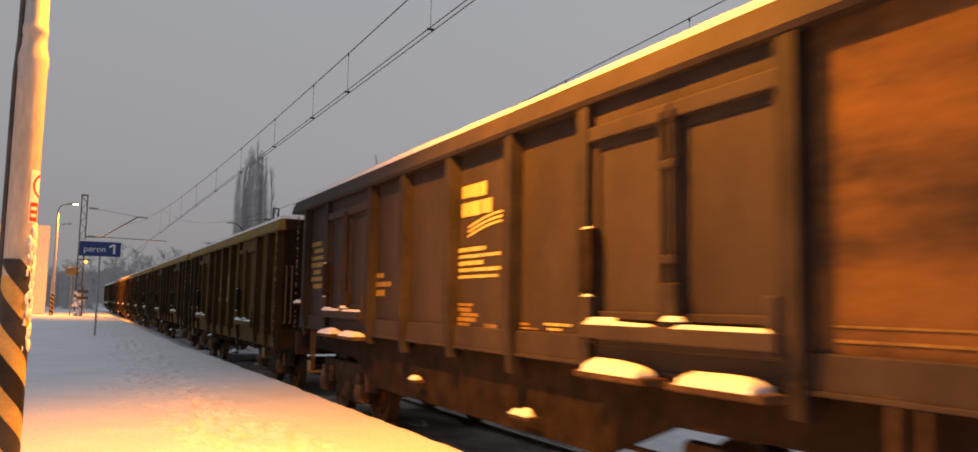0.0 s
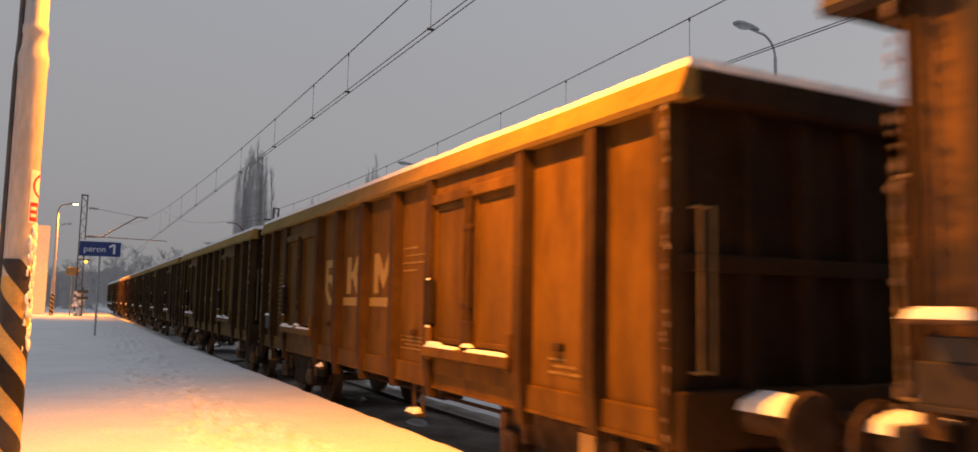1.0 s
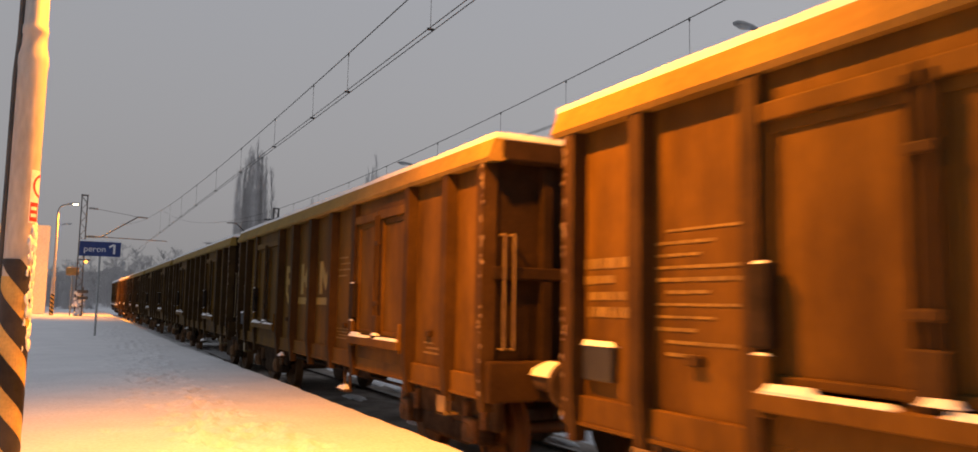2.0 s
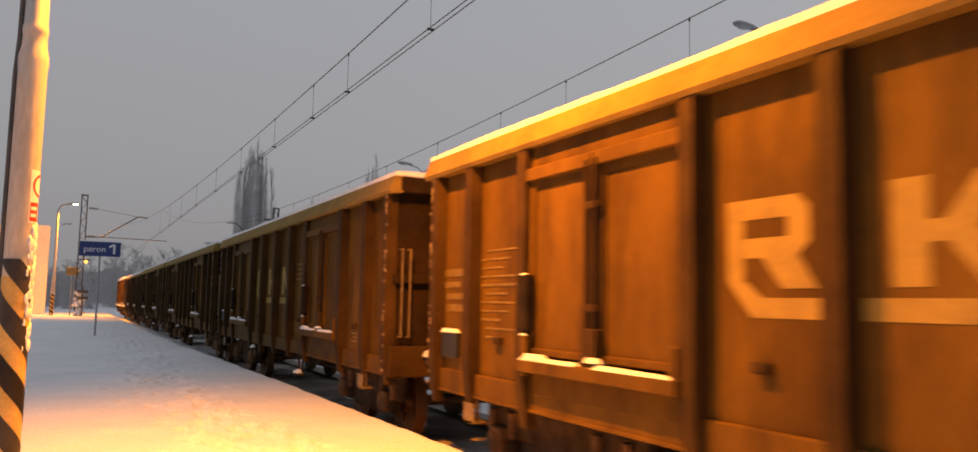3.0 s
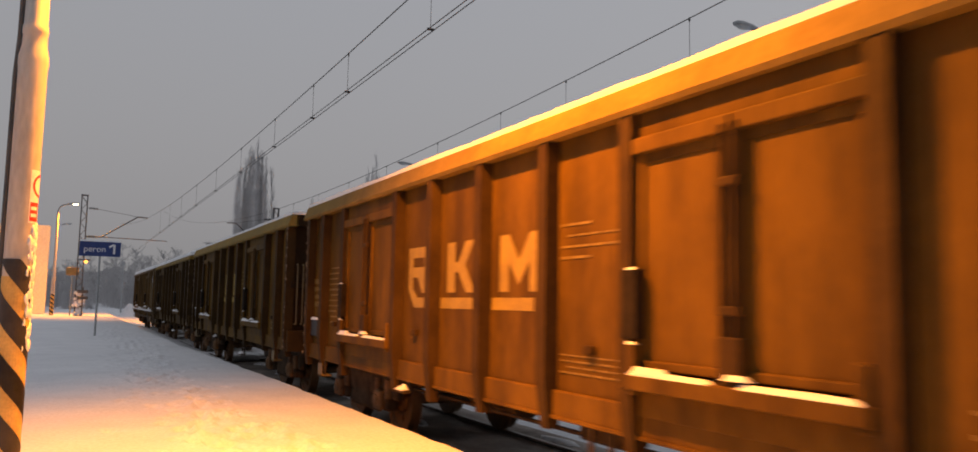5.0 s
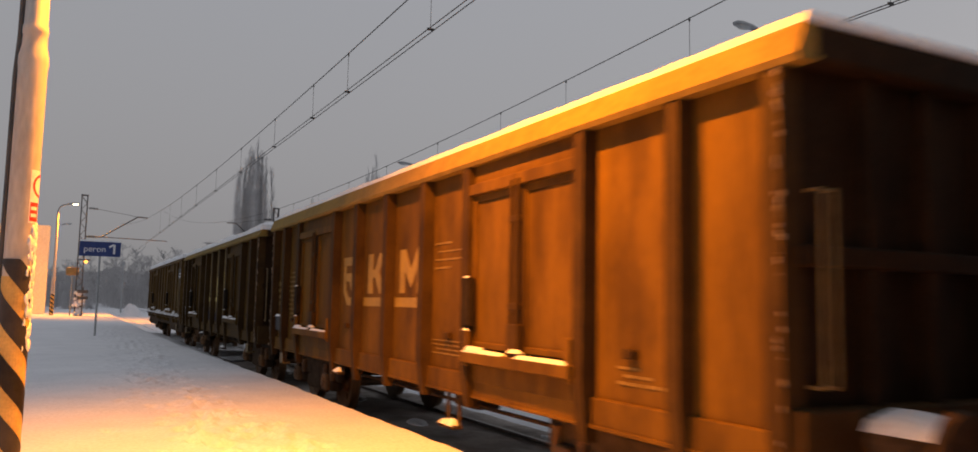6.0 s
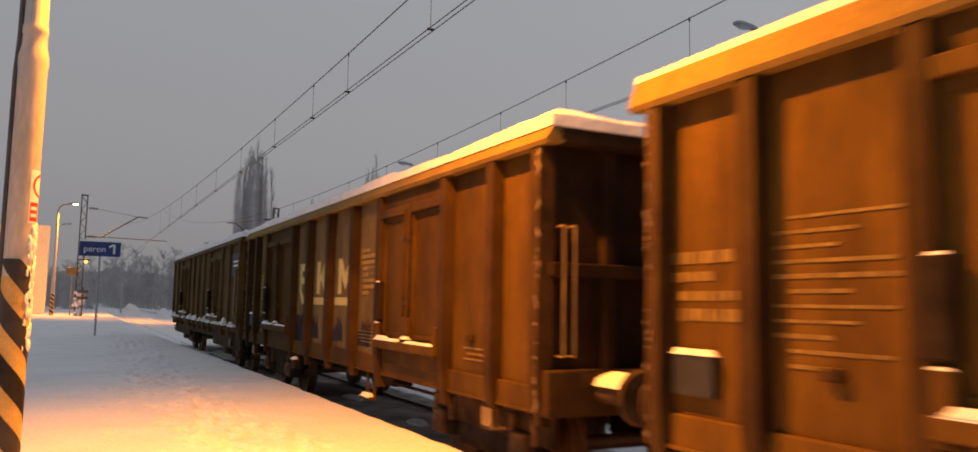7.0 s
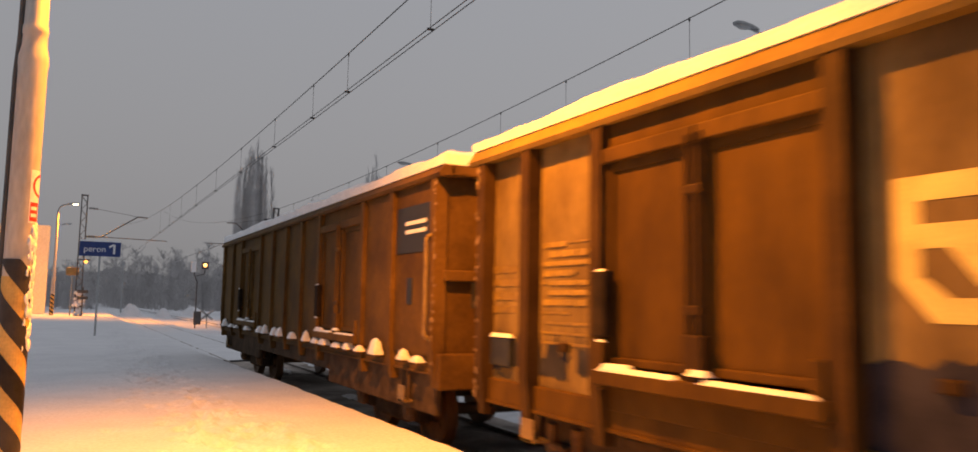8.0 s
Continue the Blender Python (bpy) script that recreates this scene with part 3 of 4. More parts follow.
def stick_mesh(name, vs, fs, material):
    me = bpy.data.meshes.new(name)
    me.from_pydata([tuple(v) for v in vs], [], fs)
    me.materials.append(material)
    return me


def build_poplar(at, h, stems, seed, label, width=1.0):
    rng = random.Random(seed)
    tree = thing("poplar_tree", label, "tree", "bare poplars", Matrix.Translation(at))
    tv, tf, cv, cf = [], [], [], []

    def bulge(t):
        return math.sin(math.pi * (0.12 + 0.6 * t)) ** 0.5
    limb(tv, tf, Vector((0, 0, -0.5)), Vector((0, 0, h * 0.3)), 0.5, 0.36)
    for s in range(stems):
        a = 2 * math.pi * s / stems + rng.uniform(-0.4, 0.4)
        spread = rng.uniform(0.25, 1.0) if s else 0.1
        out = 1.75 * spread * width
        top = h * (0.96 - 0.2 * spread + rng.uniform(-0.05, 0.04)) if s else h * 0.97
        p = Vector((0, 0, h * rng.uniform(0.06, 0.22)))
        prev, n = p, 14
        for i in range(1, n + 1):
            t = i / n
            q = Vector((math.cos(a) * out * bulge(t), math.sin(a) * out * bulge(t), p.z + (top - p.z) * t)) + Vector((rng.uniform(-0.12, 0.12), rng.uniform(-0.12, 0.12), 0))
            limb(tv, tf, prev, q, 0.13 * (1 - t) + 0.03, 0.13 * (1 - t - 1 / n) + 0.03)
            for _ in range(9):
                b = rng.uniform(0, 2 * math.pi)
                ln = h * rng.uniform(0.05, 0.13) * (1.15 - 0.75 * t)
                o = prev.lerp(q, rng.random())
                sp = rng.uniform(0.16, 0.42)
                e = o + Vector((math.cos(b) * sp, math.sin(b) * sp, 1)).normalized() * ln
                limb(cv, cf, o, e, 0.030, 0.010)
                for _ in range(3):
                    g = rng.uniform(0, 2 * math.pi)
                    f = o.lerp(e, rng.uniform(0.25, 0.95))
                    limb(cv, cf, f, f + Vector((math.cos(g) * 0.45, math.sin(g) * 0.45, 1)).normalized() * ln * 0.5, 0.016, 0.008)
            prev = q
    for nm, v, f in (("trunk", tv, tf), ("crown", cv, cf)):
        ob = new(nm, stick_mesh(nm, v, f, M_BARK))
        ob.parent = tree


build_poplar((21.6, 115, 0), 24.5, 26, 3, "tall bare poplar with frosted upright branches", 1.6)
build_poplar((42.6, 125, 0), 26.2, 15, 4, "distant slim bare poplar", 1.15)
build_poplar((33.0, 128, 0), 18.5, 6, 6, "distant small bare poplar", 0.9)


def build_far_wood():
    """The belt of bare frosted trees behind the station, haze put into its colour."""
    rng = random.Random(12)
    vs, fs = [], []
    for _ in range(330):
        x, y = rng.uniform(-45, 75), rng.uniform(150, 215)
        h = rng.uniform(7, 12.5) * (1.0 if x > 2 else 0.72)
        base = Vector((x, y, -0.4))
        limb(vs, fs, base, base + Vector((rng.uniform(-0.4, 0.4), 0, h)), 0.16, 0.03)
        for _ in range(16):
            o = base + Vector((rng.uniform(-1.6, 1.6), rng.uniform(-1, 1), 0))
            limb(vs, fs, o, o + Vector((rng.uniform(-0.9, 0.9), 0, rng.uniform(1.2, 4.2))), 0.05, 0.02)
        for _ in range(46):
            z = h * rng.uniform(0.12, 0.95)
            a = rng.uniform(0, 2 * math.pi)
            ln = rng.uniform(0.10, 0.26) * h * (1.2 - 0.7 * z / h)
            o = base + Vector((0, 0, z))
            e = o + Vector((math.cos(a), math.sin(a), rng.uniform(0.3, 1.3))).normalized() * ln
            limb(vs, fs, o, e, 0.06, 0.025)
            for _ in range(4):
                g = rng.uniform(0, 2 * math.pi)
                f = o.lerp(e, rng.uniform(0.3, 1))
                limb(vs, fs, f, f + Vector((math.cos(g), math.sin(g), rng.uniform(0.1, 1.3))).normalized() * ln * 0.55, 0.035, 0.02)
    tagged(new("far_wood", stick_mesh("far_wood", vs, fs, M_WOOD_FAR)), "belt of bare frosted trees with haze painted into their pale colour", kind="stuff")


build_far_wood()


def build_backdrop():
    """The pale ragged line of more distant woods."""
    bm = bmesh.new()
    prev = None
    for i in range(361):
        x = -320 + 2.6 * i
        z = 11.5 + 5.0 * noise.noise((x * 0.02, 1, 1)) + 2.4 * noise.noise((x * 0.13, 5, 1)) + 1.2 * noise.noise((x * 0.6, 2, 7))
        z *= 0.62 + 0.38 * min(1, max(0, (x + 20) / 30))
        y = 300 + 6 * noise.noise((x * 0.05, 9, 1))
        cur = (bm.verts.new((x, y, -1)), bm.verts.new((x, y + 2, z * 0.6)), bm.verts.new((x + 0.8 * noise.noise((x, 3, 3)), y + 6, z)))
        if prev:
            for k in (0, 1):
                bm.faces.new((prev[k], cur[k], cur[k + 1], prev[k + 1]))
        prev = cur
    struct("backdrop", bm, M_BACKDROP, "pale distant winter woods")


build_backdrop()


def build_mound(x, y, r, h, seed):
    bm = bmesh.new()
    rings = []
    for k in range(7):
        q = k / 6
        rings.append([bm.verts.new((x + r * q * math.cos(a) * (1 + 0.2 * noise.noise((a, seed, k))), y + r * 0.7 * q * math.sin(a), -0.35 + h * (math.cos(q * math.pi) * 0.5 + 0.5) * (1 + 0.35 * noise.noise((a * 1.5, seed, 3))) if k else -0.35 + h)) for a in [2 * math.pi * i / 18 for i in range(18)]])
    for p, q in zip(rings, rings[1:]):
        for i in range(18):
            bm.faces.new((p[i], p[(i + 1) % 18], q[(i + 1) % 18], q[i]))
    bmesh.ops.remove_doubles(bm, verts=bm.verts, dist=0.001)
    tagged(new("snow_mound", mesh_of("snow_mound", bm, M_SNOW, True)), "heap of cleared snow beside the track", "snow heap", "snow heaps")


for mx, my, mr, mh in ((5.2, 88, 1.6, 1.5), (8.3, 90, 1.3, 1.1), (11.5, 92, 2.2, 1.3), (14.5, 86, 1.6, 1.1), (1.9, 93, 2.0, 0.9), (-2.5, 95, 2.6, 1.0)):
    build_mound(mx, my, mr, mh, mx)


def build_far_post(x, y, h):
    p = thing("far_post", "thin grey line post far down the track", "post", "far posts", pose(x, y, -0.3))
    bm = bmesh.new()
    rod(bm, (0, 0, 0), (0, 0, h), 0.09, 0.06, 8)
    part("shaft", bm, M_GALV, p)
    bm = bmesh.new()
    box(bm, -0.2, 0.2, -0.15, 0.15, h - 0.1, h + 0.35, 0.05)
    part("head", bm, M_GALV, p)


build_far_post(5.0, 105, 6.0)
build_far_post(13.5, 78, 3.2)


# ---- wagons ----
HALF = 6.42
PITCH = 14.04
SIDE = 1.484          # outer face of the posts from the wagon's centre line


def bars(name, parent, x, y0, y1, z0, z1, rows, seed, material, thin=0.18):
    """Unreadable lines of lettering as plain bars on a panel, a bar to a word."""
    rng = random.Random(seed)
    h = (z1 - z0) / rows
    bm = bmesh.new()
    for i in range(rows):
        z = z1 - h * (i + 0.5)
        y = y1 - (y1 - y0) * rng.choice((0, 0, 0.12))
        end = y0 + (y1 - y0) * rng.choice((0, 0, 0.1, 0.35, 0.5))
        k = h * thin * rng.uniform(0.75, 1.15)
        while y > end + 0.03:
            w = min(rng.uniform(0.05, 0.24) * max(0.6, (y1 - y0)), y - end)
            box(bm, x - 0.003, x + 0.005, y - w, y, z - k * rng.uniform(0.8, 1.0), z + k)
            y -= w + rng.uniform(0.012, 0.035)
    tagged(part(name, bm, material, parent), kind="stuff")


def plain_shape(bm, x, pts, y0, z0):
    """A flat painted shape; pts run along the side to its reader's right, and up."""
    vs = [bm.verts.new((x, y0 - u, z0 + v)) for u, v in pts]
    f = bm.faces.new(vs)
    ext = bmesh.ops.extrude_face_region(bm, geom=[f])
    bmesh.ops.translate(bm, vec=(0.004, 0, 0), verts=[g for g in ext["geom"] if isinstance(g, bmesh.types.BMVert)])


def build_bogie(parent, y):
    bogie = tagged(new("bogie"), "black cast bogie")
    bogie.parent = parent
    bogie.location = (0, y, 0)
    for s in (-1, 1):
        bm = bmesh.new()
        box(bm, s * 0.98 - 0.06, s * 0.98 + 0.06, -1.3, 1.3, 0.48, 0.86, 0.05)
        box(bm, s * 0.99 - 0.05, s * 0.99 + 0.05, -0.62, 0.62, 0.26, 0.50, 0.05)
        box(bm, s * 0.98 - 0.07, s * 0.98 + 0.07, -0.32, 0.32, 0.28, 0.80, 0.04)
        for q in (-0.9, 0.9):
            box(bm, s * 0.98 - 0.1, s * 0.98 + 0.1, q - 0.16, q + 0.16, 0.32, 0.60, 0.04)
            rod(bm, (s * 0.98, q - 0.1, 0.6), (s * 0.98, q - 0.1, 0.75), 0.05, 0.05, 8)
        part("side_frame", bm, M_IRON, bogie)
        for q in (-0.9, 0.9):
            bm = bmesh.new()
            box(bm, s * 1.07, s * 1.17, q - 0.13, q + 0.13, 0.34, 0.60, 0.035)
            rod(bm, (s * 1.16, q, 0.47), (s * 1.19, q, 0.47), 0.085, 0.075, 12)
            part("axle_box", bm, M_RUST, bogie, "rusty axle box cover")
            for k in (-0.2, 0.2):
                bm = bmesh.new()
                rod(bm, (s * 1.06, q + k, 0.50), (s * 1.06, q + k, 0.74), 0.055, 0.055, 10)
                part("spring", bm, M_RUST, bogie)
    for q in (-0.9, 0.9):
        bm = bmesh.new()
        rot = Matrix.Rotation(radians(90), 4, "Y")
        rod(bm, (-0.95, 0, 0), (0.95, 0, 0), 0.075, 0.075, 10)
        for s in (-1, 1):
            lathe(bm, [(0.1, -0.09), (0.46, -0.07), (0.49, -0.065), (0.49, -0.04), (0.465, -0.035), (0.455, 0.07), (0.40, 0.07), (0.36, 0.03), (0.16, 0.02), (0.13, 0.08), (0.1, 0.08)], 28, Matrix.Translation((s * 0.755, 0, 0)) @ Matrix.Diagonal((s, 1, 1, 1)) @ rot)
            for a in range(4):
                t = math.pi * a / 2
                box(bm, s * 0.755 + 0.0, s * 0.755 + s * 0.045, 0.25 * math.cos(t) - 0.04, 0.25 * math.cos(t) + 0.04, 0.25 * math.sin(t) - 0.04, 0.25 * math.sin(t) + 0.04)
        w = part("wheelset", bm, M_WHEEL, bogie, "rusty steel wheelset")
        w.location = (0, q, 0.46)
    return bogie


def build_wagon(label, fields, zt, zr, zb, ledge, m_panel, m_post, m_rim, snow, seed, m_alt=None, alt=(), rim_out=0.012, fishbelly=False, length=12.65, over=0.15, end_rails=True, m_end=None, recess=0.125, levers=()):
    """An open wagon. fields: (kind, width) from the end at -y; P a plain panel, D a pair of door leaves.
    zt rim top, zr rim bottom, zb side bottom, ledge: the sill of the doors."""
    wagon = thing("gondola_wagon", label, "freight wagon", "wagons of the train")
    rng = random.Random(seed)
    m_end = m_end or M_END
    HALF = length / 2
    k = length / sum(w for _, w in fields)
    for s in (-1, 1):
        y = -HALF
        for n, (kind, w) in enumerate(fields):
            w *= k
            y0, y1 = y + 0.045, y + w - 0.045
            mp = m_alt if (m_alt and n in alt) else m_panel
            if kind == "P":
                bm = bmesh.new()
                box(bm, s * (SIDE - recess - 0.025), s * (SIDE - recess), y0 - 0.03, y1 + 0.03, zb + 0.20, zr + 0.02)
                part("side_panel", bm, mp, wagon)
            else:
                ym = (y0 + y1) / 2
                bm = bmesh.new()
                box(bm, s * (SIDE - 0.10), s * (SIDE - 0.07), y0 - 0.03, y1 + 0.03, zr - 0.36, zr + 0.02)
                part("lintel_panel", bm, m_panel, wagon)
                for a, b in ((y0, ym - 0.01), (ym + 0.01, y1)):
                    bm = bmesh.new()
                    box(bm, s * (SIDE - 0.115), s * (SIDE - 0.085), a, b, ledge + 0.05, zr - 0.28, 0.006)
                    box(bm, s * (SIDE - 0.10), s * (SIDE - 0.055), a, a + 0.09, ledge + 0.05, zr - 0.22, 0.01)
                    box(bm, s * (SIDE - 0.10), s * (SIDE - 0.055), b - 0.09, b, ledge + 0.05, zr - 0.22, 0.01)
                    box(bm, s * (SIDE - 0.10), s * (SIDE - 0.012), a, b, zr - 0.30, zr - 0.19, 0.01)
                    box(bm, s * (SIDE - 0.10), s * (SIDE - 0.055), a, b, ledge + 0.05, ledge + 0.11, 0.01)
                    part("door_leaf", bm, mp, wagon)
                bm = bmesh.new()
                box(bm, s * (SIDE - 0.058), s * (SIDE - 0.042), ym - 0.085, ym + 0.085, ledge + 0.04, zr - 0.31, 0.004)
                part("closing_strip", bm, m_post, wagon, "dark strip where the door leaves meet")
                bm = bmesh.new()
                box(bm, s * (SIDE - 0.05), s * (SIDE + 0.02), ym - 0.10, ym + 0.08, ledge - 0.02, ledge + 0.30, 0.012)
                part("lock_case", bm, m_post, wagon)
                for q, r in ((ym - 0.05, 0.022), (ym + 0.06, 0.018)):
                    bm = bmesh.new()
                    rod(bm, (s * (SIDE - 0.005), q, ledge - 0.05), (s * (SIDE - 0.005), q, zr - 0.25), r)
                    part("lock_bar", bm, m_post, wagon)
                for z in (ledge + 0.04, ledge + 0.45, zr - 0.6):
                    bm = bmesh.new()
                    box(bm, s * (SIDE - 0.03), s * (SIDE + 0.012), ym - 0.085, ym + 0.09, z - 0.03, z + 0.03, 0.012)
                    part("lock_guide", bm, m_post, wagon)
                bm = bmesh.new()
                box(bm, s * (SIDE - 0.1), s * (SIDE + 0.055), y0, y1, ledge - 0.085, ledge + 0.02, 0.01)
                box(bm, s * (SIDE - 0.13), s * (SIDE - 0.075), y0, y1, zb + 0.16, ledge - 0.03, 0.008)
                for q in (y0 + 0.02, y1 - 0.1):
                    box(bm, s * (SIDE - 0.03), s * (SIDE + 0.03), q, q + 0.08, ledge - 0.12, ledge + 0.22, 0.015)
                part("door_sill", bm, m_panel, wagon)
                if s < 0:
                    for a, b, z, h, sd in ((y0 + 0.05, ym - 0.10, 0.018, 0.030, 0), (ym + 0.14, y1 - 0.05, 0.018, 0.034, 5), (ym - 0.16, ym + 0.02, 0.06, 0.04, 9), (y1 - 0.42, y1 - 0.08, 0.03, 0.05, 2)):
                        bm = bmesh.new()
                        snow_pad(bm, -SIDE - 0.055, -SIDE + 0.03, a, b, ledge + z, h, seed + n + sd, 0.025, 0.05)
                        part("ledge_snow", bm, M_SNOW_WAGON, wagon, "snow caught on the door ledge", True)
                    for q in (y1 - 0.08,):
                        bm = bmesh.new()
                        box(bm, -SIDE - 0.03, -SIDE + 0.05, q - 0.04, q + 0.13, ledge + 0.25, ledge + 0.72, 0.015)
                        part("hinge_block", bm, M_NEAR_BLACK, wagon)
                        for z in (0.22, 0.72):
                            bm = bmesh.new()
                            snow_pad(bm, -SIDE - 0.03, -SIDE + 0.005, q - 0.02, q + 0.08, ledge + z - 0.002, 0.016, seed + n + z, 0.015, 0.02)
                            part("ledge_snow", bm, M_SNOW_WAGON, wagon, "", True)
            y += w
        # posts between the fields
        y = -HALF
        edges = [y]
        for _, w in fields:
            y += w * k
            edges.append(y)
        for n, q in enumerate(edges):
            bm = bmesh.new()
            hw = 0.075
            q = min(max(q, -HALF + hw), HALF - hw)
            low = zb - rng.uniform(0.08, 0.15)
            flush = fishbelly and n in (0, len(edges) - 1)
            f0, f1 = SIDE - 0.145, SIDE - (recess - 0.015 if flush else 0)
            prof = [(f0, -hw), (f1, -hw * 0.92), (f1, hw * 0.92), (f0, hw)]
            top = [bm.verts.new((s * a, q + b, zr + 0.01)) for a, b in prof]
            mid = [bm.verts.new((s * a, q + b, zb + 0.3)) for a, b in prof]
            bot = [bm.verts.new((s * (a - (0.05 if a == f1 else 0)), q + b * 0.8, low)) for a, b in prof]
            for A, B in ((top, mid), (mid, bot)):
                for i in range(4):
                    bm.faces.new((A[i], A[(i + 1) % 4], B[(i + 1) % 4], B[i]))
            bm.faces.new(top)
            bm.faces.new(bot[::-1])
            part("post", bm, (m_alt or m_panel) if flush else m_post, wagon)
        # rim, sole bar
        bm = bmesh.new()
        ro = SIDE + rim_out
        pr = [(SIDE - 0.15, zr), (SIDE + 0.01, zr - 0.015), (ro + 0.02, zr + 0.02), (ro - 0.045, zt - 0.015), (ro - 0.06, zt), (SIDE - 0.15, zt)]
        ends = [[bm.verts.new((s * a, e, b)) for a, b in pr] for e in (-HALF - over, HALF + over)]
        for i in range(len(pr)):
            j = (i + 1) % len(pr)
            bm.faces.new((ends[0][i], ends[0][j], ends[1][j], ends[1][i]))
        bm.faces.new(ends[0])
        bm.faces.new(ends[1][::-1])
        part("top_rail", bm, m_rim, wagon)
        bm = bmesh.new()
        box(bm, s * (SIDE - 0.16), s * (SIDE - 0.084), -HALF + 0.02, HALF - 0.02, zb, zb + 0.225, 0.012)
        box(bm, s * (SIDE - 0.16), s * (SIDE - 0.068), -HALF + 0.02, HALF - 0.02, zb, zb + 0.03, 0.006)
        part("sole_bar", bm, m_panel, wagon)
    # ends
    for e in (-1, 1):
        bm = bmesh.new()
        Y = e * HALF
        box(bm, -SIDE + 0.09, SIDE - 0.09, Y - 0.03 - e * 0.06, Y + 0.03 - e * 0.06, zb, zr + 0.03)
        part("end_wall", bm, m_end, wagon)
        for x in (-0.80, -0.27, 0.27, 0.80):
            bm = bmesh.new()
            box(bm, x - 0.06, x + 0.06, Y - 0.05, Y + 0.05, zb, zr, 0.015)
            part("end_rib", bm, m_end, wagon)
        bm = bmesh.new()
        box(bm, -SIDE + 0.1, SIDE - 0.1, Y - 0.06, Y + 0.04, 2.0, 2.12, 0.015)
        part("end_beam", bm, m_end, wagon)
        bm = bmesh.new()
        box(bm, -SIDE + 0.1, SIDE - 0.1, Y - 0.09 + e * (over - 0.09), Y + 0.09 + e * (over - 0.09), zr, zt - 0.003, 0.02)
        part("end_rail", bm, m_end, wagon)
        bm = bmesh.new()
        box(bm, -SIDE + 0.05, SIDE - 0.05, Y + e * 0.02 - 0.06, Y + e * 0.02 + 0.06, 0.86, 1.24, 0.02)
        part("headstock", bm, m_post, wagon)
        for x in (-0.875, 0.875):
            bm = bmesh.new()
            rod(bm, (x, Y + e * 0.05, 1.06), (x, Y + e * 0.40, 1.06), 0.10, 0.09, 16)
            rod(bm, (x, Y + e * 0.40, 1.06), (x, Y + e * 0.56, 1.06), 0.065, 0.065, 12)
            lathe(bm, [(0.05, 0), (0.22, 0), (0.225, 0.015), (0.2, 0.045), (0.1, 0.05)], 24, Matrix.Translation((x, Y + e * 0.545, 1.06)) @ Matrix.Rotation(radians(-90 * e), 4, "X"))
            part("buffer", bm, M_IRON, wagon, "round buffer", True)
            bm = bmesh.new()
            snow_pad(bm, x - 0.13, x + 0.13, min(Y + e * 0.06, Y + e * 0.56), max(Y + e * 0.06, Y + e * 0.56), 1.12, 0.12, seed + 31 + x, 0.03, 0.12)
            part("buffer_snow", bm, M_SNOW_WAGON, wagon, "snow lying on the buffer", True)
        bm = bmesh.new()
        rod(bm, (0, Y, 1.03), (0, Y + e * 0.42, 1.0), 0.05)
        tube(bm, [(0, Y + e * 0.40, 1.03), (0.04, Y + e * 0.45, 0.85), (-0.02, Y + e * 0.4, 0.7), (0, Y + e * 0.3, 0.62)], 0.03)
        part("coupling", bm, M_IRON, wagon)
        # corner hand rails on the end wall
        for x in (-1.30, 1.30) if end_rails else ():
            bm = bmesh.new()
            q = Y + e * 0.10
            tube(bm, [(x, Y, 2.42), (x, q, 2.42), (x, q, 1.35), (x, Y, 1.35)], 0.011, 6)
            tube(bm, [(x * 0.92, Y, 2.42), (x * 0.92, q, 2.42), (x * 0.92, q, 1.35), (x * 0.92, Y, 1.35)], 0.011, 6)
            part("handrail", bm, M_HANDRAIL, wagon, "yellow painted hand rail")
        # frost and rust flakes on the corner edges
        bm = bmesh.new()
        fr = random.Random(seed + 70)
        for i in range(46):
            zz = zb + (zr - zb) * fr.random() ** 0.8
            bmesh.ops.create_icosphere(bm, subdivisions=1, radius=fr.uniform(0.007, 0.017), matrix=Matrix.Translation((-SIDE + fr.uniform(-0.005, 0.008), Y - e * fr.uniform(0.0, 0.05), zz)) @ Matrix.Diagonal((0.8, 0.7, fr.uniform(1, 2.4), 1)))
        tagged(part("frost", bm, M_FLAKE, wagon, "frost flakes on the corner edge"), kind="stuff")
        # step under each corner
        for s in (-1, 1):
            yy = e * (HALF - 0.95)
            for q in (yy - 0.08, yy + 0.08):
                bm = bmesh.new()
                box(bm, s * (SIDE - 0.10), s * (SIDE - 0.075), q - 0.02, q + 0.02, 0.66, zb + 0.05)
                part("step_hanger", bm, M_IRON, wagon)
            bm = bmesh.new()
            box(bm, s * (SIDE - 0.2), s * (SIDE - 0.03), yy - 0.1, yy + 0.1, 0.64, 0.67, 0.006)
            box(bm, s * (SIDE - 0.045), s * (SIDE - 0.03), yy - 0.1, yy + 0.1, 0.64, 0.83, 0.004)
            part("step", bm, M_HANDRAIL, wagon, "yellow foot step")
    for q, w, lz in levers:
        bm = bmesh.new()
        box(bm, -SIDE + 0.04, -SIDE + 0.16, q, q + w, lz, lz + 0.04, 0.01)
        for a in (q + 0.04, q + w - 0.04) if zb - lz < 0.4 else ():
            box(bm, -SIDE + 0.12, -SIDE + 0.15, a - 0.02, a + 0.02, lz + 0.02, zb + 0.02, 0.004)
        bracket = part("lever_bracket", bm, M_IRON, wagon, "rusty brake lever bracket")
        bm = bmesh.new()
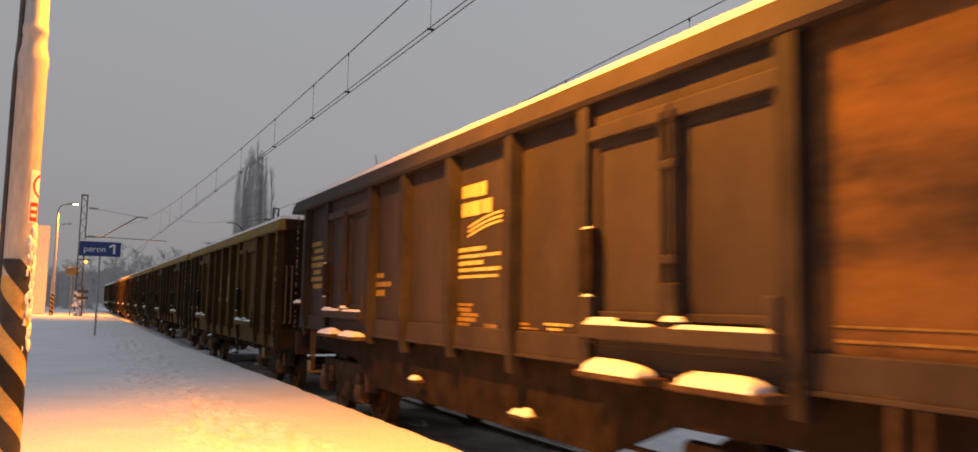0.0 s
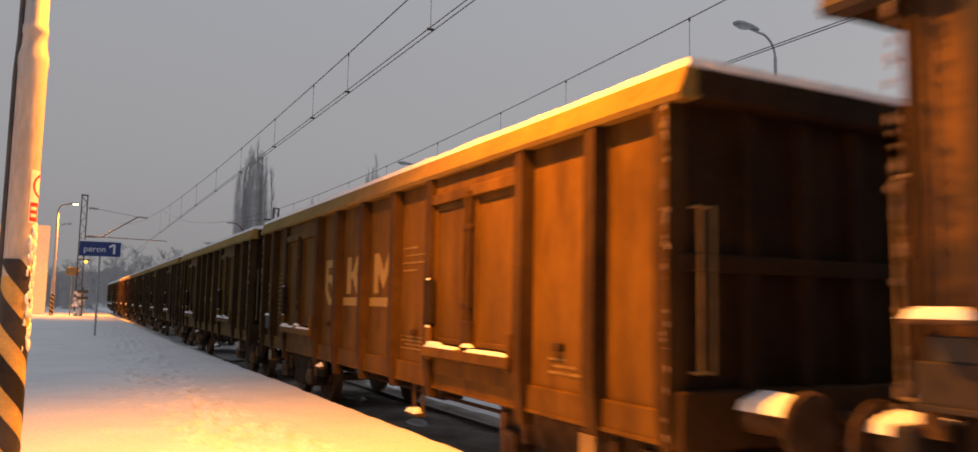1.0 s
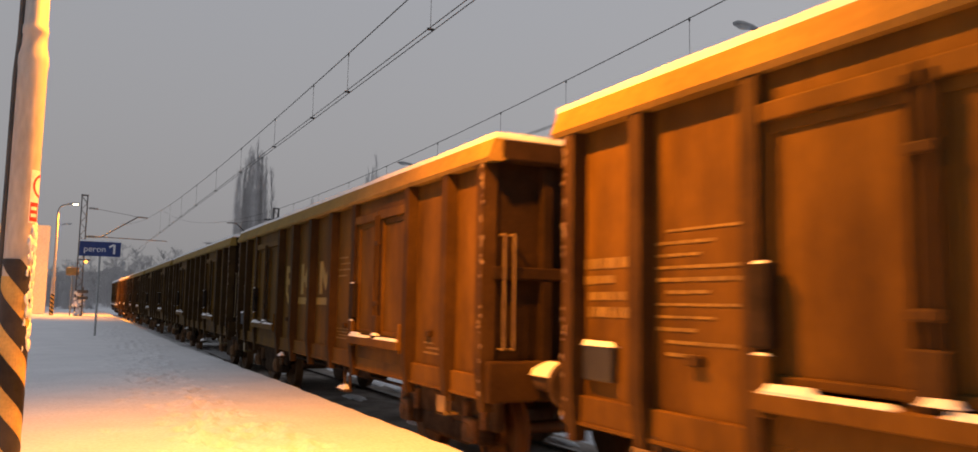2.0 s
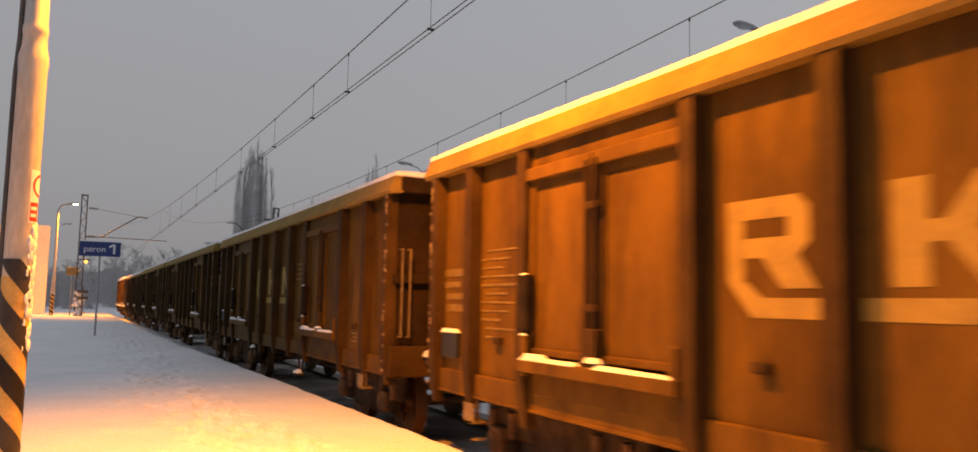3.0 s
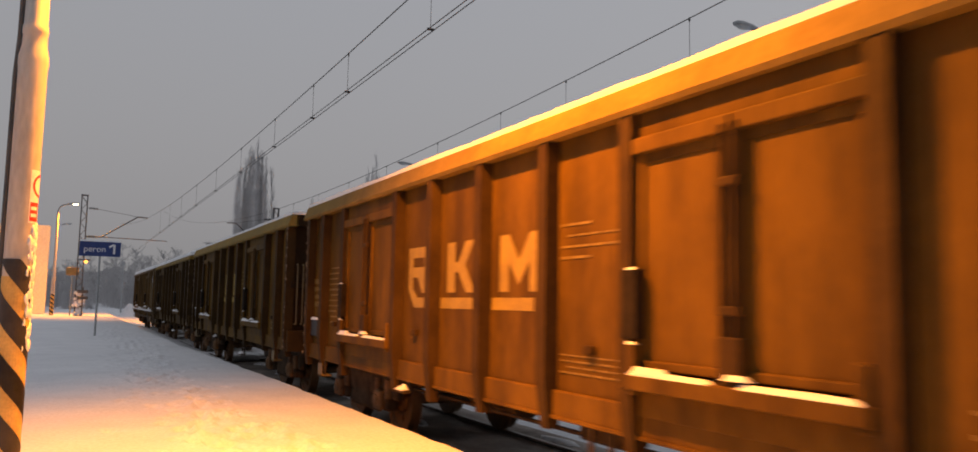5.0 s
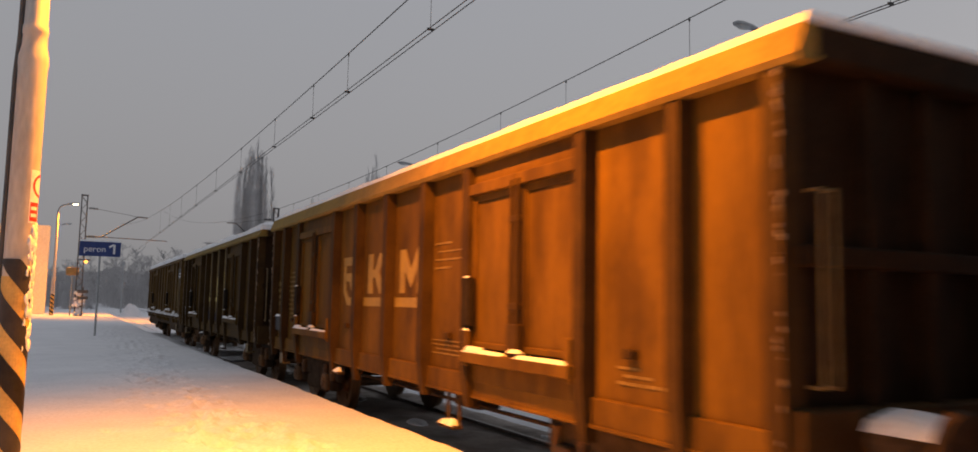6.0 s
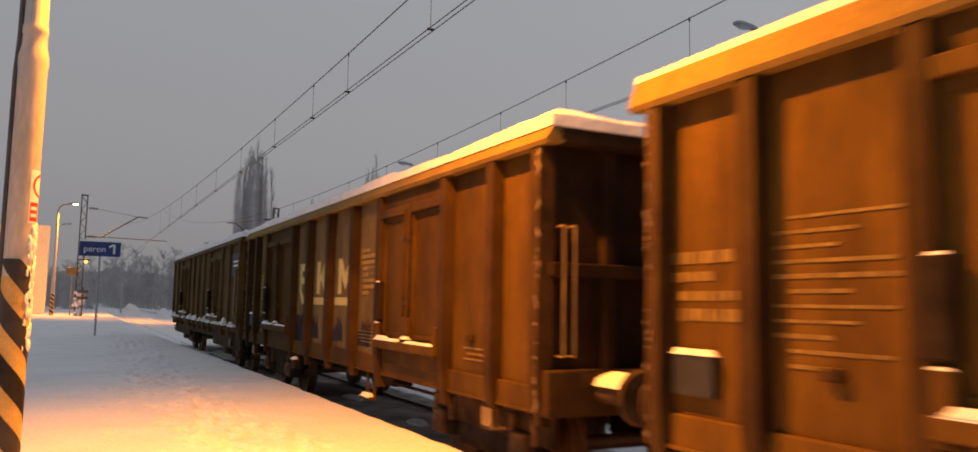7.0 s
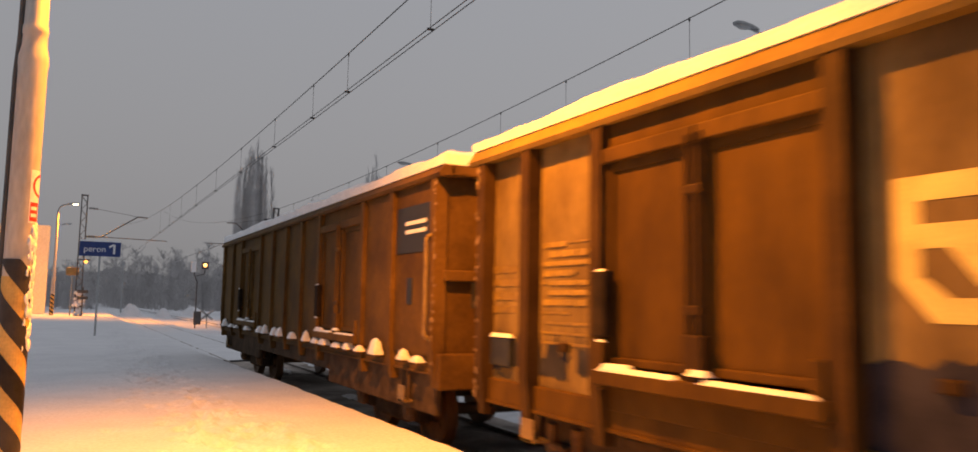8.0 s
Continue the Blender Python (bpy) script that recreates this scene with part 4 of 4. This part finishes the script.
        snow_pad(bm, -SIDE + 0.03, -SIDE + 0.15, q + 0.02, q + w * 0.55, lz + 0.038, 0.07, seed + q, 0.03, 0.06)
        snow_pad(bm, -SIDE + 0.03, -SIDE + 0.15, q + w * 0.62, q + w, lz + 0.038, 0.045, seed + w, 0.03, 0.04)
        part("bracket_snow", bm, M_SNOW_WAGON, bracket, "clods of snow", True)
    # floor, underframe, load
    def under(name, *shape):
        bm = bmesh.new()
        box(bm, *shape)
        part(name, bm, M_IRON, wagon)
    fz = max(1.10, zb + 0.08)
    under("floor_plate", -SIDE + 0.17, SIDE - 0.17, -HALF + 0.1, HALF - 0.1, fz, fz + 0.10)
    for x in (-0.28, 0.28):
        under("centre_sill", x - 0.07, x + 0.07, -HALF + 0.08, HALF - 0.08, 0.80, fz, 0.01)
    for q in (-2.6, -1.3, 0, 1.3, 2.6):
        under("cross_bearer", -SIDE + 0.22, SIDE - 0.22, q - 0.06, q + 0.06, fz - 0.18, fz, 0.01)
    under("brake_box", -0.9, -0.6, -1.5, -0.9, 0.62, fz, 0.03)
    bm = bmesh.new()
    rod(bm, (-0.55, 0.6, 0.74), (-0.55, 1.7, 0.74), 0.17, 0.17, 18)
    part("air_tank", bm, M_IRON, wagon, "round brake air tank", True)
    bm = bmesh.new()
    rod(bm, (-0.85, -3.0, 0.66), (-0.85, 3.0, 0.66), 0.022, 0.022, 6)
    part("brake_rod", bm, M_IRON, wagon)
    for q in (-4.5, 4.5):
        build_bogie(wagon, q)
    bm = bmesh.new()
    snow_pad(bm, -SIDE + (0.02 if snow > 0.1 else 0.04), SIDE - 0.04, -HALF - over - 0.005, HALF + over + 0.005, zt - 0.002, snow, seed * 3.3, 0.10, 0.16, 0.62)
    part("snow_cover", bm, M_SNOW_WAGON, wagon, "uneven layer of snow over the load", True)
    return wagon, [-HALF + sum(w for _, w in fields[:i]) * k for i in range(len(fields) + 1)]


def emblem(wagon, e, material):
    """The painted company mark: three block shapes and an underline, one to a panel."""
    x, z = -SIDE + 0.121, 1.89
    shapes = [
        (e[7] - 0.24, [(0, 0.041), (0, 0.5), (0.53, 0.5), (0.61, 0.43), (0.61, 0.25), (0.53, 0.18), (0.66, 0), (0.42, 0), (0.27, 0.17), (0.131, 0.17), (0.131, 0.28), (0.46, 0.28), (0.46, 0.385), (0.13, 0.385), (0.13, 0.041)]),
        (e[7] - 0.24, [(0.0, 0.04), (0.15, 0.04), (0.27, -0.05), (0.80, -0.05), (0.80, -0.16), (0.19, -0.16)]),
        (e[6] - 0.26, [(0, 0), (0, 0.5), (0.19, 0.5), (0.19, 0.3), (0.27, 0.3), (0.44, 0.5), (0.64, 0.5), (0.43, 0.26), (0.66, 0), (0.46, 0), (0.28, 0.2), (0.19, 0.2), (0.19, 0)]),
        (e[6] - 0.10, [(0, -0.16), (0.98, -0.16), (0.98, -0.05), (0, -0.05)]),
        (e[5] - 0.25, [(0, 0), (0, 0.5), (0.17, 0.5), (0.36, 0.27), (0.55, 0.5), (0.72, 0.5), (0.72, 0), (0.55, 0), (0.55, 0.26), (0.36, 0.06), (0.17, 0.26), (0.17, 0)]),
        (e[5] - 0.10, [(0, -0.16), (0.78, -0.16), (0.78, -0.05), (0, -0.05)]),
    ]
    for y, pts in shapes:
        bm = bmesh.new()
        plain_shape(bm, x, [(u, 0.5 + (v - 0.5) * 1.04) for u, v in pts], y, z + 0.01)
        bmesh.ops.triangulate(bm, faces=bm.faces)
        part("emblem", bm, material, wagon, "pale yellow painted block mark")


F_BROWN = [("P", 0.9), ("P", 1.07), ("D", 1.98), ("P", 1.11), ("P", 1.18), ("P", 1.18), ("P", 1.07), ("D", 2.08), ("P", 1.04), ("P", 0.9)]
F_GREY = [("P", 1.57), ("D", 1.97), ("P", 1.2), ("P", 1.3), ("P", 1.33), ("P", 1.2), ("D", 2.0), ("P", 1.3), ("P", 0.45)]
F_LAST = [("P", 1.38), ("P", 1.11), ("D", 2.15), ("P", 1.125), ("P", 1.125), ("P", 1.125), ("P", 1.125), ("D", 2.15), ("P", 1.11), ("P", 1.38)]


def marks_brown(wagon, e, seed):
    x = -SIDE + 0.121
    bars("lettering", wagon, x, e[3] + 0.15, e[4] - 0.12, 2.10, 2.45, 4, seed, M_FAINT, 0.12)
    bars("lettering", wagon, x, e[3] + 0.15, e[4] - 0.12, 1.22, 1.40, 4, seed + 1, M_FAINT, 0.15)
    bars("lettering", wagon, x, e[8] + 0.12, e[9] - 0.10, 1.42, 2.31, 11, seed + 2, M_FAINT, 0.15)
    bars("lettering", wagon, x, e[9] + 0.12, e[10] - 0.12, 1.66, 2.14, 4, seed + 3, M_FAINT, 0.33)
    bars("lettering", wagon, x, e[1] + 0.12, e[2] - 0.35, 1.20, 1.36, 3, seed + 4, M_FAINT, 0.2)
    # a framed label box with snow on its top edge beside the far corner
    bm = bmesh.new()
    box(bm, -SIDE + 0.065, x, e[9] + 0.35, e[9] + 0.72, 1.22, 1.48, 0.012)
    holder = part("label_holder", bm, M_DARK_PLATE, wagon, "dark label holder")
    bm = bmesh.new()
    snow_pad(bm, -SIDE + 0.055, -SIDE + 0.12, e[9] + 0.34, e[9] + 0.73, 1.478, 0.035, seed, 0.03, 0.03)
    part("holder_snow", bm, M_SNOW_WAGON, holder, "snow on the holder", True)
    # small lashing hook
    for n in (1, 3, 6, 8):
        bm = bmesh.new()
        box(bm, x - 0.05, x + 0.002, e[n] + 0.5, e[n] + 0.62, 1.40, 1.47, 0.012)
        part("lashing_hook", bm, M_BROWN_DARK, wagon)


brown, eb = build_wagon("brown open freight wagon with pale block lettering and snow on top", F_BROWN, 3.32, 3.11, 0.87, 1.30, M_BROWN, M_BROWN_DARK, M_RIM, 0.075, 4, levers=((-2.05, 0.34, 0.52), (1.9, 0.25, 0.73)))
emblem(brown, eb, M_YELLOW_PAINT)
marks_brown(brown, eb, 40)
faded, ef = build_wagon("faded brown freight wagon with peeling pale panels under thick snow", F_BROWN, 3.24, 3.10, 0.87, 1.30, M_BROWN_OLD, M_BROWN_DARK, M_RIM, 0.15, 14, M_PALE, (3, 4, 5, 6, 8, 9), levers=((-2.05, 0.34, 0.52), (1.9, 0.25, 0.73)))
emblem(faded, ef, M_BRIGHT)
marks_brown(faded, ef, 60)
bars("lettering", faded, -SIDE + 0.116, ef[3] + 0.3, ef[4] - 0.15, 1.85, 2.5, 8, 71, M_YELLOW_PAINT, 0.34)
bars("lettering", faded, -SIDE + 0.116, ef[8] + 0.2, ef[9] - 0.15, 1.75, 2.3, 7, 75, M_YELLOW_PAINT, 0.3)
grey, eg = build_wagon("dark grey high-sided freight wagon with yellow lettering", F_GREY, 3.50, 3.29, 1.32, 1.62, M_GREY, M_GREY_POST, M_GREY, 0.07, 24, m_alt=M_RUSTED, alt=(0, 8), fishbelly=True, length=12.32, over=0.36, levers=((0.72, 0.22, 0.88), (-1.78, 0.34, 0.80)))
last, el = build_wagon("tan end wagon of the train with snow lumps on its ledges", F_LAST, 3.24, 3.12, 1.0, 1.30, M_LAST, M_LAST, M_LAST, 0.18, 34, length=13.78, end_rails=False, m_end=M_LAST, recess=0.06)


def mark_grey(w, e):
    x = -SIDE + 0.121
    bars("lettering", w, x, e[3] + 0.12, e[4] - 0.12, 2.62, 2.98, 2, 93, M_BRIGHT, 0.36)
    bars("lettering", w, x, -1.09, -0.17, 2.00, 2.34, 5, 82, M_BRIGHT, 0.27)
    bars("lettering", w, x, -0.69, -0.20, 1.49, 1.78, 6, 83, M_YELLOW_PAINT, 0.38)
    bars("lettering", w, x, -1.07, -0.75, 1.47, 1.59, 2, 84, M_YELLOW_PAINT, 0.3)
    bars("lettering", w, x, -1.81, -1.45, 1.51, 1.62, 3, 89, M_YELLOW_PAINT, 0.3)
    bars("lettering", w, x, -2.30, -1.90, 1.47, 1.63, 4, 90, M_BRIGHT, 0.3)
    bars("lettering", w, x, 1.78, 2.35, 1.83, 2.16, 3, 91, M_YELLOW_PAINT, 0.36)
    bars("lettering", w, x, 1.75, 2.20, 1.48, 1.55, 1, 92, M_YELLOW_PAINT, 0.4)
    bars("lettering", w, x, 0.40, 0.78, 1.48, 1.56, 1, 94, M_YELLOW_PAINT, 0.4)
    bars("lettering", w, x, e[7] + 0.12, e[8] - 0.10, 1.95, 2.75, 7, 85, M_YELLOW_PAINT, 0.3)
    bars("lettering", w, x, e[0] + 0.2, e[1] - 0.2, 1.50, 1.72, 3, 88, M_FAINT, 0.1)
    # deep girder under the side, deepest between bogies, near black for the shade there
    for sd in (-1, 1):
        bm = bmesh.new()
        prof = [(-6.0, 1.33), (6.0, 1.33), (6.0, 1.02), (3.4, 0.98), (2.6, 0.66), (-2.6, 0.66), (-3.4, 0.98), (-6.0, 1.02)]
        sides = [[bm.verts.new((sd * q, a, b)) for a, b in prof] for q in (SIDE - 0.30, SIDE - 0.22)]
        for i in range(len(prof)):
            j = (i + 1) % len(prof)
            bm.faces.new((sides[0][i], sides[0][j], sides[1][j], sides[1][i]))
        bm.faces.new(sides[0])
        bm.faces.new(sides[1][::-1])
        part("side_girder", bm, M_NEAR_BLACK, w, "dark deep side girder")
    for a, b, z in ((e[9] - 0.38, e[9] - 0.06, 1.74), (e[0] + 0.03, e[0] + 0.34, 1.74)):
        bm = bmesh.new()
        box(bm, -SIDE - 0.05, -SIDE + 0.08, a, b, z - 0.03, z, 0.01)
        part("bracket", bm, M_IRON, w)
        bm = bmesh.new()
        snow_pad(bm, -SIDE - 0.05, -SIDE + 0.06, a, b, z - 0.002, 0.05, b, 0.025, 0.05)
        part("ledge_snow", bm, M_SNOW_WAGON, w, "snow on a small shelf", True)
        bm = bmesh.new()
        box(bm, x - 0.02, x + 0.01, a - 0.02, b - 0.03, 1.40, 1.66, 0.008)
        part("label_holder", bm, M_DARK_PLATE, w, "dark label holder")
    # a streak of pale arcs under the mark
    for i in range(3):
        bm = bmesh.new()
        pts = [(0.15 + 0.12 * q, 0.10 * math.sin(q * 0.26) + 0.045 * i) for q in range(7)]
        plain_shape(bm, x, pts + [(u, v + 0.022) for u, v in pts[::-1]], e[4] - 0.12, 2.43)
        part("emblem", bm, M_BRIGHT, w, "curved yellow stripes")
    # deep snow on the brackets under the doors
    for n in (1, 6):
        ym = (e[n] + e[n + 1]) / 2
        for a, b in ((e[n] + 0.08, ym - 0.12), (ym + 0.1, e[n + 1] - 0.08)):
            bm = bmesh.new()
            box(bm, -SIDE - 0.12, -SIDE + 0.1, a, b, 1.26, 1.31, 0.012)
            part("bracket", bm, M_IRON, w)
            bm = bmesh.new()
            snow_pad(bm, -SIDE - 0.12, -SIDE + 0.08, a + 0.08, b - 0.08, 1.308, 0.13, 7 * n + a, 0.022, 0.26)
            part("ledge_snow", bm, M_SNOW_WAGON, w, "thick cushion of snow", True)


def mark_last(w, e):
    x = -SIDE + 0.056
    h = 6.89
    bm = bmesh.new()
    box(bm, x - 0.008, x + 0.004, e[0] + 0.18, e[1] - 0.10, 2.34, 2.88, 0.003)
    plate = part("plate", bm, M_DARK_PLATE, w, "dark painted plate with pale bars")
    for z in (2.56, 2.66):
        bm = bmesh.new()
        box(bm, x - 0.013, x - 0.008, e[0] + 0.35, e[1] - 0.4, z, z + 0.045)
        part("lettering", bm, M_WHITE, plate)
    bm = bmesh.new()
    box(bm, x - 0.008, x + 0.004, e[0] + 0.75, e[0] + 0.9, 1.75, 2.05, 0.003)
    part("plate", bm, M_DARK_PLATE, w)
    bm = bmesh.new()
    box(bm, -1.05, -0.72, -h - 0.045, -h - 0.02, 1.72, 2.0, 0.004)
    part("plate", bm, M_DARK_PLATE, w)
    bm = bmesh.new()
    box(bm, -0.98, -0.86, -h - 0.09, -h - 0.03, 1.50, 1.60, 0.012)
    part("reflector", bm, M_RED, w, "red tail reflector")
    bm = bmesh.new()
    tube(bm, [(-SIDE + 0.02, -h + 0.1, 2.5), (-SIDE - 0.05, -h + 0.1, 2.47), (-SIDE - 0.05, -h + 0.1, 1.42), (-SIDE + 0.02, -h + 0.1, 1.38)], 0.026, 8)
    part("handrail", bm, M_HANDRAIL, w, "upright corner hand rail", True)
    # added dark sheets stand for the shade between body and platform edge
    for a, b in ((-h + 0.2, -2.6), (2.6, h - 0.2), (-2.6, 2.6)):
        bm = bmesh.new()
        box(bm, -SIDE + 0.14, -SIDE + 0.22, a, b, 0.56 if b - a < 5 else 0.74, 1.02, 0.02)
        part("skirt", bm, M_IRON, w, "added dark sheet in the shaded gap below the side")
    bm = bmesh.new()
    tube(bm, [(-1.25, h + 0.02, 1.05), (-1.25, h + 0.06, 0.62), (-0.9, h + 0.06, 0.62), (-0.9, h + 0.02, 1.05)], 0.016, 6)
    part("tail_step", bm, M_IRON, w, "hanging tail step")
    rng = random.Random(7)
    y = -h + 0.3
    while y < h - 0.3:
        bm = bmesh.new()
        wd, hh = rng.uniform(0.12, 0.34), rng.uniform(0.04, 0.19)
        box(bm, -SIDE - 0.06, -SIDE + 0.08, y, y + wd + 0.06, 1.10, 1.13, 0.008)
        part("bracket", bm, M_IRON, w)
        bm = bmesh.new()
        snow_pad(bm, -SIDE - 0.06, -SIDE + 0.06, y, y + wd, 1.128, hh, y * 7, 0.025, 0.05, 0.25)
        part("ledge_snow", bm, M_SNOW_WAGON, w, "lump of snow", True)
        y += rng.choice((0.45, 0.7, 0.9, 1.3))


def stain_faded(w, e):
    """Dark scrawls of overpaint low on the pale panels."""
    rng = random.Random(77)
    x = -SIDE + 0.119
    for n in (3, 4, 5, 6, 8, 9):
        a, b = e[n] + 0.08, e[n + 1] - 0.08
        for q in range(1 if n == 6 else 2):
            z0 = 1.16 + 0.05 * q
            pts = []
            tall = 0.3 if n == 6 else 0.0
            z0 -= 0.1 if n == 6 else 0.0
            u0, u1 = (0, b - a) if n == 6 else (0, (b - a) * rng.uniform(0.35, 0.6)) if q == 0 else ((b - a) * rng.uniform(0.55, 0.7), b - a)
            m = 9
            for i in range(m + 1):
                pts.append((u0 + (u1 - u0) * i / m, z0 + rng.uniform(0, 0.05)))
            for i in range(m, -1, -1):
                pts.append((u0 + (u1 - u0) * i / m, z0 + tall + rng.uniform(0.16, 0.40) * (0.5 if tall else 1)))
            bm = bmesh.new()
            plain_shape(bm, x, pts, b, 0)
            bmesh.ops.triangulate(bm, faces=bm.faces)
            part("overpaint", bm, M_STAIN, w, "dark scrawled overpaint")


stain_faded(faded, ef)
mark_grey(grey, eg)
mark_last(last, el)
WAGONS = [grey, brown] + [copy_thing(brown, Matrix()) for _ in range(4)] + [faded, last]


# ---- motion ----
SPEED = 11.443
FIRST = 15.379


def run(t):
    """Metres that the train has gone; it gathers a little speed."""
    return SPEED * t - 0.17 + 0.0085 * (t - 4.8) ** 2


def motions():
    for i, wagon in enumerate(WAGONS):
        base = FIRST + PITCH * (i - 1) + HALF + (-0.04 if i == 0 else 0.18 if i == 7 else 0)
        rows = [(t / 2, pose(TRACK_X, base - run(t / 2), 0)) for t in range(17)]
        walk(wagon, rows)
        for bogie in wagon.children:
            for wheel in bogie.children:
                if wheel.name.startswith("wheelset"):
                    at = wheel.location.copy()
                    walk(wheel, [(f / 30, Matrix.Translation(at) @ Matrix.Rotation(run(f / 30) / 0.46, 4, "X")) for f in range(241)])


motions()
